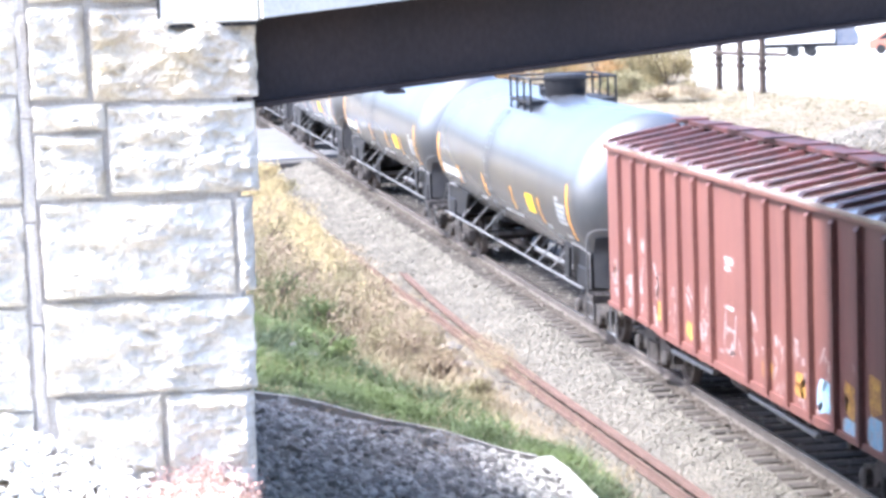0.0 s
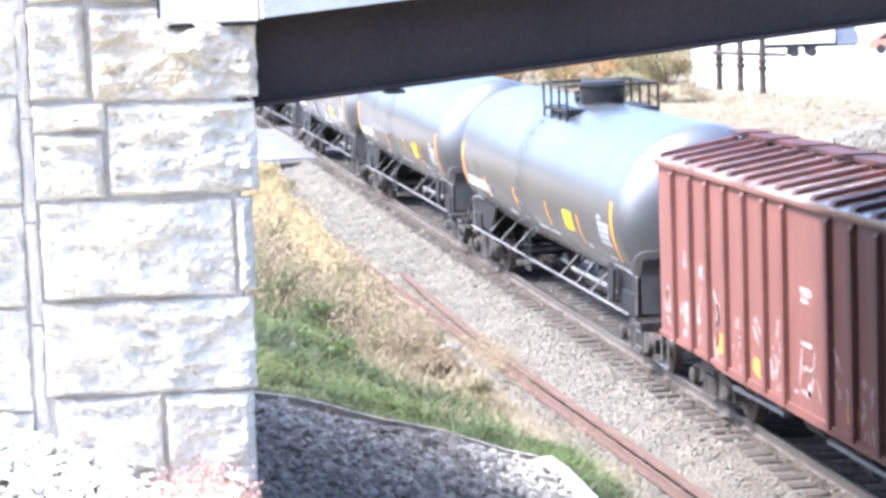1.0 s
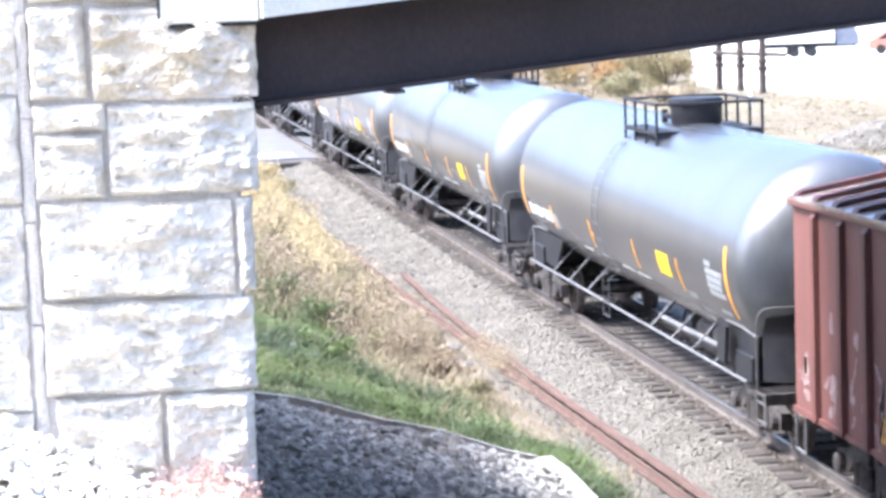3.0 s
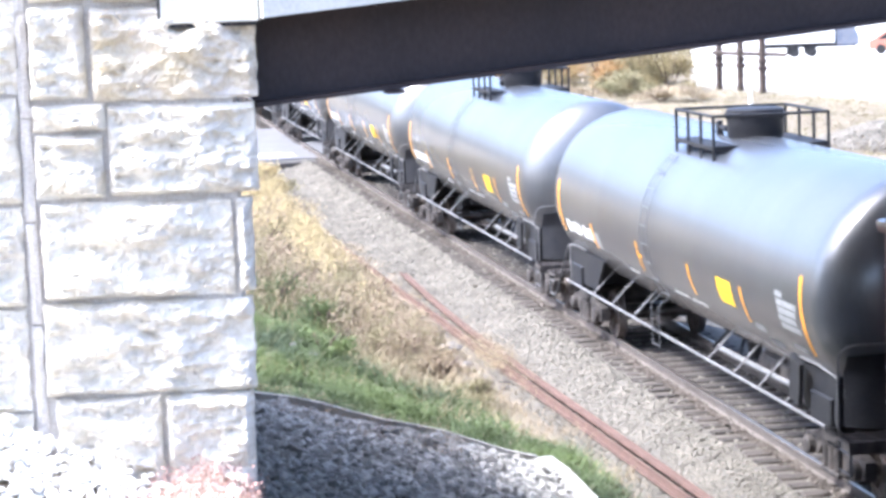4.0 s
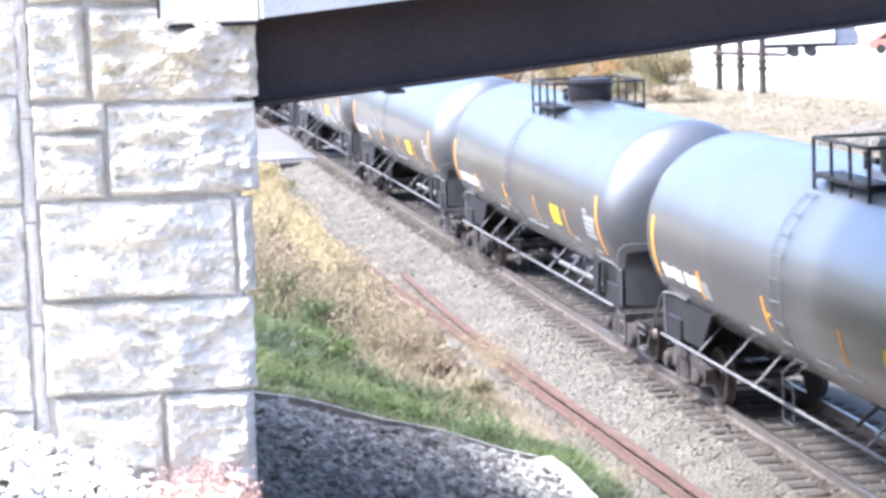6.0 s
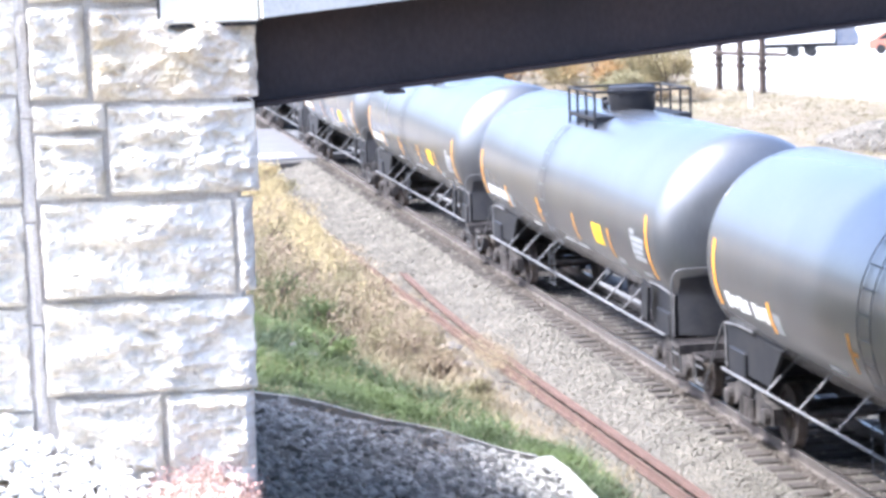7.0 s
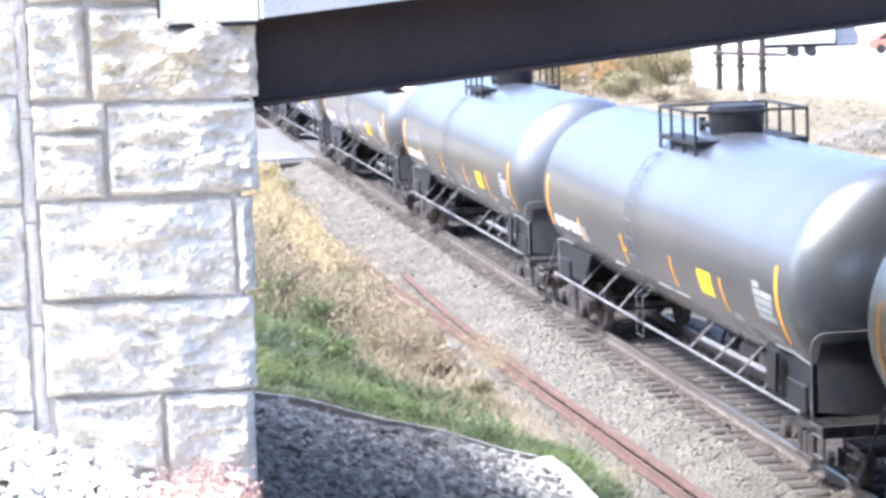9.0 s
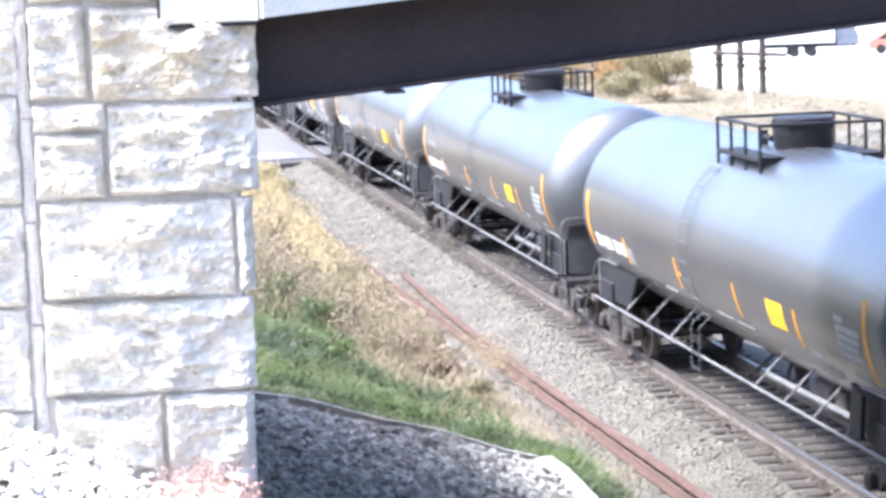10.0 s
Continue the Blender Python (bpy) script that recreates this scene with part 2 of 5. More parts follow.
def part(name, bm, mat, parent=None, label="", smooth=False):
    """Links a bmesh as one mesh object under its thing or part."""
    me = bpy.data.meshes.new(name)
    bmesh.ops.recalc_face_normals(bm, faces=bm.faces)
    bm.to_mesh(me)
    bm.free()
    me.materials.append(mat)
    if smooth:
        for p in me.polygons:
            p.use_smooth = True
        me.set_sharp_from_angle(angle=radians(40))
    ob = new(name, me)
    ob.parent = parent
    if label:
        ob["label"] = label
    return ob


def piece(name, me, parent, m):
    """One of many alike pieces on a shared mesh."""
    ob = new(name, me)
    ob.parent = parent
    ob.matrix_basis = m
    return ob


def raw(name, verts, faces, mat, parent=None, smooth=False):
    me = bpy.data.meshes.new(name)
    me.from_pydata(verts, [], faces)
    me.materials.append(mat)
    if smooth:
        me.polygons.foreach_set("use_smooth", [True] * len(me.polygons))
    me.update()
    ob = new(name, me)
    ob.parent = parent
    return ob


def thing(name, label, category, group="", at=(0, 0, 0)):
    ob = new(name)
    ob.empty_display_size = 0.2
    ob.location = at
    return tagged(ob, label, category, group)


rng = np.random.default_rng(7)
ROCK_V = np.array([(0.9, 0, -0.2), (0.3, 0.85, -0.35), (-0.75, 0.55, -0.25), (-0.8, -0.5, -0.3), (0.25, -0.9, -0.3), (0.45, 0.3, 0.6), (-0.35, 0.35, 0.65), (-0.1, -0.5, 0.6)])
ROCK_F = [(0, 1, 5), (1, 2, 6), (1, 6, 5), (2, 3, 6), (3, 7, 6), (3, 4, 7), (4, 0, 7), (0, 5, 7), (5, 6, 7), (4, 3, 2, 1, 0)]


def stones(name, places, sizes, mat, parent=None, flat=0.7):
    """Many loose stones, each a turned, uneven lump, in one mesh."""
    count = len(places)
    ang = rng.uniform(0, 2 * math.pi, count)
    jig = rng.uniform(0.75, 1.25, (count, len(ROCK_V), 3))
    v = ROCK_V[None] * jig * np.asarray(sizes)[:, None, None]
    v[..., 2] *= flat
    c, s = np.cos(ang)[:, None], np.sin(ang)[:, None]
    tilt = rng.normal(0, 0.35, (count, 1))
    x, y, z = v[..., 0], v[..., 1], v[..., 2]
    x, z = x * np.cos(tilt) - z * np.sin(tilt), x * np.sin(tilt) + z * np.cos(tilt)
    v = np.stack([x * c - y * s, x * s + y * c, z], -1) + np.asarray(places)[:, None, :]
    k = len(ROCK_V)
    faces = [tuple(i + k * j for i in f) for j in range(count) for f in ROCK_F]
    return raw(name, v.reshape(-1, 3).tolist(), faces, mat, parent)


def blades(name, roots, heights, width, mat, lean=0.35, parent=None):
    """Single bent blades, each of three triangles, in one mesh."""
    roots, heights = np.asarray(roots, float), np.asarray(heights, float)
    count = len(roots)
    a = rng.uniform(0, 2 * math.pi, count)
    side = np.stack([np.cos(a), np.sin(a), np.zeros(count)], -1) * (np.asarray(width) * rng.uniform(0.6, 1.3, count))[:, None]
    d = rng.uniform(0, 2 * math.pi, count)
    bend = np.stack([np.cos(d), np.sin(d), np.zeros(count)], -1) * (heights * rng.uniform(0, lean, count))[:, None]
    up = np.stack([np.zeros(count), np.zeros(count), heights], -1)
    v = np.stack([roots - side, roots + side, roots + side * 0.7 + bend * 0.35 + up * 0.55, roots - side * 0.7 + bend * 0.35 + up * 0.55, roots + bend * 1.3 + up], 1)
    i = np.arange(count) * 5
    faces = np.concatenate([np.stack([i, i + 1, i + 2], -1), np.stack([i, i + 2, i + 3], -1), np.stack([i + 3, i + 2, i + 4], -1)]).tolist()
    return raw(name, v.reshape(-1, 3).tolist(), faces, mat, parent)


def leaves(name, centres, size, mat, parent=None):
    """Small leaves, each a folded pair of triangles with its own turn, in one mesh."""
    centres = np.asarray(centres, float)
    count = len(centres)
    a, b = rng.normal(size=(count, 3)), rng.normal(size=(count, 3))
    a /= np.linalg.norm(a, axis=1)[:, None]
    b -= a * (a * b).sum(1)[:, None]
    b /= np.linalg.norm(b, axis=1)[:, None]
    s = np.asarray(size) * rng.uniform(0.6, 1.4, count)
    a, b = a * s[:, None], b * s[:, None] * 0.55
    v = np.stack([centres - a, centres + b, centres + a, centres - b], 1)
    i = np.arange(count) * 4
    faces = np.concatenate([np.stack([i, i + 1, i + 2], -1), np.stack([i, i + 2, i + 3], -1)]).tolist()
    return raw(name, v.reshape(-1, 3).tolist(), faces, mat, parent)


# ---------------- ground ----------------
def smooth_step(a, b, v):
    k = np.clip((v - a) / (b - a), 0, 1)
    return k * k * (3 - 2 * k)


def height(x, y):
    """Track bed, ditch, side slope up to the road embankment; flat beyond the track."""
    x, y = np.asarray(x, float), np.asarray(y, float)
    bed = -0.21 - 0.23 * smooth_step(1.45, 2.3, np.abs(y))
    slope = np.clip(-3.2 - y, 0, 5.2) * 0.30
    top = np.where(x > -14, np.clip(5.3 + 0.1 * x, 3.9, 5.4), 3.9 - 1.9 * smooth_step(-24, -36, x))
    bank = smooth_step(-8.4, -10.9, y) * (top - 1.12)
    far = smooth_step(-72, -90, x)
    left = (slope + bank) * (1 - far)
    right = 0.42 * smooth_step(2.6, 9, y)
    bump = 0.05 * np.sin(x * 1.7 + y) * np.sin(y * 2.3 - x * 0.6) * smooth_step(3.4, 5, np.abs(y))
    return bed + left + right + bump


def make_ground():
    xs = np.concatenate([[-3000, -1500, -800, -450, -300, -220, -180], np.arange(-160, -90, 2.0), np.arange(-90, -9, 0.5), np.arange(-9, 24, 2.0), [40, 80, 200, 600, 1500, 3000]])
    ys = np.concatenate([[-3000, -1200, -500, -200, -90, -45, -25], np.arange(-18, -12, 1.0), np.arange(-12, 6, 0.3), np.arange(6, 50, 2.0), [60, 90, 150, 300, 700, 1500, 3000]])
    gx, gy = np.meshgrid(xs, ys, indexing="ij")
    v = np.stack([gx, gy, height(gx, gy)], -1).reshape(-1, 3)
    w = len(ys)
    faces = [(i * w + j, (i + 1) * w + j, (i + 1) * w + j + 1, i * w + j + 1) for i in range(len(xs) - 1) for j in range(w - 1)]
    return tagged(raw("ground", v.tolist(), faces, GROUND, smooth=True), "dry grassy ground with gravel beside the railway", "ground", kind="structure")


make_ground()


# ---------------- bridge abutment ----------------
WALL_AT = Vector((-14.050, -9.672, 0.0))
WALL_TURN = Matrix.Rotation(math.atan2(0.1661, 0.9861) * -1 + math.pi / 2, 4, "Z")
WALL = Matrix.Translation(WALL_AT) @ WALL_TURN   # local x runs along the face, local -y stands out of it


def rock_block(u0, u1, z0, z1, seed, swell=0.085):
    """A rock-faced block: a drafted margin and a broken, bulging face."""
    bm = bmesh.new()
    nu = max(4, int((u1 - u0) / 0.019))
    nz = max(4, int((z1 - z0) / 0.019))
    grid = []
    for i in range(nu + 1):
        col = []
        for j in range(nz + 1):
            a, c = i / nu, j / nz
            u, z = u0 + (u1 - u0) * a, z0 + (z1 - z0) * c
            rim = min(a * (u1 - u0), (1 - a) * (u1 - u0), c * (z1 - z0), (1 - c) * (z1 - z0))
            rise = min(1.0, rim / 0.035)
            p = Vector((u * 2.4 + seed * 7.1 + z * 0.9, z * 4.4, seed * 3.3))
            facet = noise.voronoi(p * 1.7)[0][0]
            chip = noise.fractal(p * 1.65, 0.8, 2.2, 7)
            turn = max(0.0, (a - 0.66) / 0.34) if u1 - u0 > 0.7 else 0.0   # the broken face falls back towards one end
            out = 0.012 + rise * (swell * 0.75 + swell * (0.45 * facet + 1.35 * chip) - swell * 0.9 * turn * (0.6 + 0.4 * c))
            edge = 0.012 * noise.noise(p * 3.1 + Vector((9, 3, 1)))
            col.append(bm.verts.new((u + (edge if i in (0, nu) else 0), -max(out, 0.004), z + (edge if j in (0, nz) else 0))))
        grid.append(col)
    for i in range(nu):
        for j in range(nz):
            bm.faces.new((grid[i][j], grid[i + 1][j], grid[i + 1][j + 1], grid[i][j + 1]))
    border = [grid[i][0] for i in range(nu + 1)] + [grid[nu][j] for j in range(1, nz + 1)] + [grid[i][nz] for i in range(nu - 1, -1, -1)] + [grid[0][j] for j in range(nz - 1, 0, -1)]
    back = [bm.verts.new((v.co.x, 0.08, v.co.z)) for v in border]
    for i in range(len(border)):
        k = (i + 1) % len(border)
        bm.faces.new((border[i], back[i], back[k], border[k]))
    bm.faces.new(back)
    return bm


def make_abutment():
    base = tagged(new("wall_abutment"), "pale rock-faced concrete abutment wall carrying the bridge", "wall", kind="structure")
    base.matrix_world = WALL
    bm = bmesh.new()
    box(bm, -1.39, -0.16, 0.02, 0.30, 2.2, 6.60)
    part("core", bm, MORTAR, base)
    bm = bmesh.new()
    box(bm, -6.0, -1.392, 0.02, 1.2, 2.2, 8.0)
    part("core", bm, MORTAR, base)
    bm = bmesh.new()
    box(bm, -1.388, -0.56, 0.02, 1.2, 6.604, 8.0)
    part("core", bm, MORTAR, base)
    # unseen approach blocks behind the wall, lengthened to shade the crushed-stone slope
    bm = bmesh.new()
    box(bm, -31.6, -14.36, -24.0, -9.80, 0.5, 6.12)
    side = part("unseen_side_wall", bm, CONCRETE, base)
    side.matrix_world = Matrix()
    bm = bmesh.new()
    box(bm, -31.3, -15.3, -24.0, -9.85, 6.124, 7.05)
    side = part("unseen_approach_slab", bm, CONCRETE, base)
    side.matrix_world = Matrix()
    blocks = [(-1.358, -1.019, 6.845, 7.30, 0), (-0.978, -0.562, 6.829, 7.30, 0), (-1.372, -1.035, 6.262, 6.818, 0), (-1.001, -0.008, 6.236, 6.80, 1),
              (-1.372, -0.930, 6.065, 6.225, 0), (-1.372, -0.956, 5.656, 6.040, 0), (-0.920, -0.030, 5.662, 6.208, 0), (-1.358, -0.193, 5.040, 5.624, 0), (-0.165, -0.075, 5.060, 5.624, 0), (-1.373, -0.095, 4.450, 5.015, 0),
              (-1.325, -0.682, 3.700, 4.425, 0), (-0.650, -0.120, 3.700, 4.432, 0), (-1.372, -0.09, 3.05, 3.68, 0)]
    left = [(-2.62, -1.450, 6.885, 7.40), (-2.62, -1.450, 6.300, 6.862), (-2.62, -1.465, 5.640, 6.278), (-2.62, -1.470, 5.010, 5.612), (-2.62, -1.475, 4.36, 4.985), (-2.62, -1.475, 3.70, 4.335)]
    blocks += [(*b, 0) for b in left]
    blocks += [(b[0] - 1.2, b[0] - 0.03, b[2], b[3], 0) for b in left]
    for k, (u0, u1, z0, z1, stained) in enumerate(blocks):
        part("block", rock_block(u0, u1, z0, z1, k + 1), STONE_OCHRE if stained else STONE, base)
    # smooth sealed joint between the two walls
    for k in range(7):
        part("sealed_joint", rock_block(-1.446, -1.382, 3.0 + 0.63 * k, 3.626 + 0.63 * k, 60 + k, 0.016), MORTAR, base)


def make_bridge():
    bridge = tagged(new("bridge"), "road bridge with dark steel girders and a light concrete deck edge", "bridge", kind="structure")
    a, b = Vector((-14.242, -9.668, 6.155)), Vector((-14.464, -5.541, 6.503))
    run = (b - a) / (b - a).xy.length
    flat = Vector((run.x, run.y, 0)).normalized()
    back = Vector((-flat.y, flat.x, 0))
    if back.x > 0:
        back = -back
    start, length = a - run * 0.0, 30.0

    def beam(name, outline, offset, mat, first=0.0, last=length):
        """outline: (out of the face, up) pairs, drawn along the span."""
        bm = bmesh.new()
        ends = []
        for s in (first, last):
            o = start + run * s + back * offset
            ends.append([bm.verts.new(o + back * p + Vector((0, 0, q))) for p, q in outline])
        for i in range(len(outline)):
            j = (i + 1) % len(outline)
            bm.faces.new((ends[0][i], ends[0][j], ends[1][j], ends[1][i]))
        bm.faces.new(ends[0])
        bm.faces.new(ends[1])
        return part(name, bm, mat, bridge)

    girder = [(-0.16, 0.0), (0.16, 0.0), (0.16, 0.03), (0.012, 0.03), (0.012, 0.515), (0.16, 0.515), (0.16, 0.54), (-0.16, 0.54), (-0.16, 0.515), (-0.012, 0.515), (-0.012, 0.03), (-0.16, 0.03)]
    for i in range(7):
        beam("girder", girder, i * 2.1 + 0.16, GIRDER, last=length)
    deck = [(-0.42, 0.553), (13.3, 0.553), (13.3, 0.86), (-0.42, 0.86)]
    beam("deck_slab", deck, 0, CONCRETE, first=0.0)
    beam("parapet", [(-0.40, 0.864), (-0.10, 0.864), (-0.14, 1.75), (-0.36, 1.75)], 0, CONCRETE)
    beam("parapet", [(12.95, 0.864), (13.25, 0.864), (13.21, 1.75), (12.99, 1.75)], 0, CONCRETE)
    bm = bmesh.new()
    box(bm, -0.553, 0.03, -0.12, 1.25, 6.690, 7.02, 0.006)
    seat = part("deck_end_block", bm, CONCRETE, bridge)
    seat.matrix_world = WALL
    # added dark strip draws the shadow and joint line below the end block
    bm = bmesh.new()
    box(bm, -0.575, 0.02, -0.10, 1.2, 6.664, 6.686)
    part("shadow_joint_strip", bm, RUBBER, bridge, "dark strip drawing the shadowed joint under the deck end").matrix_world = WALL
    # added dark strip draws the line at the block's left edge
    bm = bmesh.new()
    box(bm, -0.574, -0.557, -0.10, 1.2, 6.69, 7.3)
    part("upright_joint_strip", bm, RUBBER, bridge, "dark strip drawing the upright joint line").matrix_world = WALL
    # small splice plate hanging below the flange
    bm = bmesh.new()
    o = start + run * 0.90
    box(bm, o.x - 0.1, o.x + 0.08, o.y - 0.10, o.y + 0.02, o.z - 0.028, o.z - 0.004, 0.004)
    part("splice_plate", bm, GIRDER, bridge)


make_abutment()
make_bridge()


# ---------------- slope paving under the bridge ----------------
def make_kerbs():
    k = tagged(new("kerb_slope"), "narrow weathered concrete kerb round the crushed-stone slope", "kerb", kind="structure")
    def strip(path, half=0.06, rise=0.11):
        bm = bmesh.new()
        for (ax, ay, az), (bx, by, bz) in zip(path, path[1:]):
            d = Vector((bx - ax, by - ay)).normalized()
            nrm = Vector((-d.y, d.x)) * half
            v = []
            for x, y, z in ((ax, ay, az), (bx, by, bz)):
                for sgn, dz in ((1, -0.3), (1, rise), (-1, rise), (-1, -0.3)):
                    v.append(bm.verts.new((x + nrm.x * sgn, y + nrm.y * sgn, z + dz)))
            for i in range(4):
                j = (i + 1) % 4
                bm.faces.new((v[i], v[j], v[4 + j], v[4 + i]))
            bm.faces.new(v[:4])
            bm.faces.new(v[4:])
        part("kerb_strip", bm, KERB, k)
    zs = lambda x, y: float(height(x, y))
    strip([(-31.15, y, zs(-31.15, y) + 0.13) for y in np.linspace(-4.5, -9.2, 12)])
    strip([(x, -4.42, 0.12 + zs(x, -4.42)) for x in np.linspace(-31.2, -16.0, 16)], 0.14)
    return k


make_kerbs()


def make_riprap():
    bed = tagged(new("riprap_slope"), "grey crushed stone covering the slope under the bridge", "riprap", kind="structure")
    proto = []
    for k in range(6):
        bm = bmesh.new()
        for c in ROCK_V:
            bm.verts.new(Vector(c) * random.uniform(0.8, 1.2))
        bm.verts.ensure_lookup_table()
        bmesh.ops.convex_hull(bm, input=bm.verts)
        me = bpy.data.meshes.new("stone")
        bm.to_mesh(me)
        bm.free()
        me.materials.append(RIPRAP)
        proto.append(me)
    n = 0
    while n < 290:
        x, y = random.uniform(-30.8, -26.5), random.uniform(-8.6, -4.6)
        s = random.uniform(0.055, 0.12)
        m = Matrix.Translation((x, y, float(height(x, y)) + 0.14 + s * 0.35)) @ Euler([random.uniform(0, 6.3) for _ in range(3)]).to_matrix().to_4x4() @ Matrix.Diagonal((s * 1.2, s, s * 0.8, 1))
        piece("stone", random.choice(proto), bed, m)
        n += 1
    count = 9000
    x, y = rng.uniform(-30.85, -22.0, count), rng.uniform(-9.6, -4.52, count)
    size = rng.uniform(0.03, 0.10, count)
    tagged(stones("loose_stone", np.stack([x, y, height(x, y) + 0.15 + size * 0.3], -1), size, RIPRAP_LOOSE, bed), kind="stuff")


def make_white_rocks():
    bed = tagged(new("rock_pile"), "sun-bleached pale rocks heaped against the foot of the wall", "rock pile", kind="stuff")
    pts, sizes = [], []
    while len(pts) < 7500:
        u, d = random.uniform(-3.2, -0.18), random.uniform(0.1, 3.2)
        top = 3.92 + 0.52 * max(0, min(1, (-0.65 - u) / 1.1)) ** 1.0 - 0.10 * d
        p = WALL @ Vector((u, -d, 0))
        s = random.uniform(0.016, 0.042) if random.random() < 0.95 else random.uniform(0.042, 0.075)
        pts.append((p.x, p.y, top - random.uniform(0, 0.10)))
        sizes.append(s)
    ob = stones("pale_rock", pts, sizes, WHITE_ROCK, bed, 0.65)
    tagged(ob, kind="stuff")


make_riprap()
make_white_rocks()


# ---------------- track ----------------
def rail_mesh(x0, x1):
    """Flat-bottomed rail drawn along x, with its own foot, web and head; origin at the head's top."""
    half = [(0.0, 0.0), (0.030, -0.003), (0.036, -0.012), (0.036, -0.036), (0.010, -0.046), (0.009, -0.140), (0.068, -0.160), (0.070, -0.172), (0.0, -0.172)]
    outline = half + [(-y, z) for y, z in reversed(half[1:-1])]
    bm = bmesh.new()
    ends = [[bm.verts.new((x, y, z)) for y, z in outline] for x in (x0, x1)]
    for i in range(len(outline)):
        j = (i + 1) % len(outline)
        bm.faces.new((ends[0][i], ends[0][j], ends[1][j], ends[1][i]))
    bm.faces.new(ends[0])
    bm.faces.new(ends[1])
    return bm


def make_track():
    track = tagged(new("railway_track"), "single railway track with worn rails on weathered timber ties", "railway track", kind="structure")
    for y in (-0.7535, 0.7535):
        r = part("rail", rail_mesh(-420, 60), RAIL, track)
        r.location = (0, y, 0)
        bm = bmesh.new()
        box(bm, -420, 60, y - 0.027, y + 0.027, 0.001, 0.004)
        part("rail_head", bm, RAIL_TOP, r).matrix_parent_inverse = Matrix.Translation((0, -y, 0))
    meshes = []
    for k in range(5):
        bm = bmesh.new()
        box(bm, -0.115, 0.115, -1.30, 1.30, -0.35, -0.176, 0.012)
        for v in bm.verts:
            v.co += Vector((random.uniform(-1, 1) * 0.008, random.uniform(-1, 1) * 0.03, random.uniform(-1, 0) * 0.008))
        me = bpy.data.meshes.new("tie")
        bm.to_mesh(me)
        bm.free()
        me.materials.append(TIE)
        meshes.append(me)
    plate_bm = bmesh.new()
    box(plate_bm, -0.10, 0.10, -0.17, 0.17, -0.176, -0.166, 0.003)
    for sx, sy in ((0.06, 0.10), (-0.06, -0.10)):
        box(plate_bm, sx - 0.012, sx + 0.012, sy - 0.012, sy + 0.012, -0.166, -0.135, 0.003)
    plate = bpy.data.meshes.new("tie_plate")
    plate_bm.to_mesh(plate)
    plate_bm.free()
    plate.materials.append(RAIL)
    x = -20.0
    n = 0
    while n < 230:
        t = piece("tie", random.choice(meshes), track, pose(x, random.uniform(-0.05, 0.05), random.uniform(-0.008, 0.002), 0, 0, random.uniform(-1.2, 1.2)))
        if n < 110:
            piece("tie_plate", plate, t, pose(0, -0.7535, 0.0))
        x -= 0.535 + random.uniform(-0.03, 0.03)
        n += 1


def make_ballast():
    count = 34000
    x = -20 - 78 * rng.random(count) ** 1.5
    y = np.where(rng.random(count) < 0.90, rng.uniform(-3.3, -1.36, count), rng.uniform(-1.36, 1.2, count))
    size = rng.uniform(0.022, 0.05, count) * (1 + (-x - 20) / 90)
    z = height(x, y) + size * 0.25
    tagged(stones("ballast_stone", np.stack([x, y, z], -1), size, BALLAST), "pale crushed limestone ballast beside the track", "ballast", kind="stuff")


def make_fines():
    count = 9000
    x = -20 - 74 * rng.random(count) ** 1.4
    y = np.where(rng.random(count) < 0.7, rng.normal(-0.88, 0.06, count), rng.normal(-0.58, 0.07, count))
    size = rng.uniform(0.016, 0.036, count) * (1 + (-x - 20) / 90)
    tagged(stones("track_fines", np.stack([x, y, -0.185 + 0.04 * rng.random(count)], -1), size, FINES), "brown gravel fines spilled along the near rail", "gravel", kind="stuff")


def make_old_rails():
    """Discarded rails that sag and bend a little along the edge of the ballast."""
    half = [(0.0, 0.0), (0.030, -0.003), (0.036, -0.012), (0.036, -0.036), (0.010, -0.046), (0.009, -0.115), (0.062, -0.135), (0.064, -0.147), (0.0, -0.147)]
    outline = half + [(-y, z) for y, z in reversed(half[1:-1])]
    ways = (((-67.0, -3.55), (-61.5, -3.46), (-57.0, -3.35), (-52.5, -3.27), (-47.3, -3.11), (-40.0, -2.94), (-30.0, -2.64), (-16.0, -2.26)),
            ((-54.8, -2.84), (-50.0, -2.92), (-46.8, -2.93), (-44.4, -2.90), (-39.9, -2.81), (-33.6, -2.62), (-29.9, -2.51), (-16.0, -2.12)),
            ((-56.6, -3.74), (-54.0, -3.69), (-51.2, -3.64)))
    for k, (way, lean) in enumerate(zip(ways, (-28.0, 62.0, 40.0))):
        bm = bmesh.new()
        c, sn = math.cos(radians(lean)), math.sin(radians(lean))
        xs = np.linspace(way[0][0], way[-1][0], 60)
        ys = np.interp(xs, [p[0] for p in way], [p[1] for p in way])
        ys = np.convolve(np.pad(ys, 3, "edge"), np.ones(7) / 7, "valid")
        rings = [[bm.verts.new((x, y + oy * c - oz * sn, -0.285 - 0.012 * k + oy * sn + oz * c)) for oy, oz in outline] for x, y in zip(xs, ys)]
        for r0, r1 in zip(rings, rings[1:]):
            for i in range(len(outline)):
                j = (i + 1) % len(outline)
                bm.faces.new((r0[i], r0[j], r1[j], r1[i]))
        bm.faces.new(rings[0])
        bm.faces.new(rings[-1])
        tagged(part("discarded_rail", bm, RUST), "orange-rusted discarded rail lying along the ballast edge", "rail", "discarded rails")


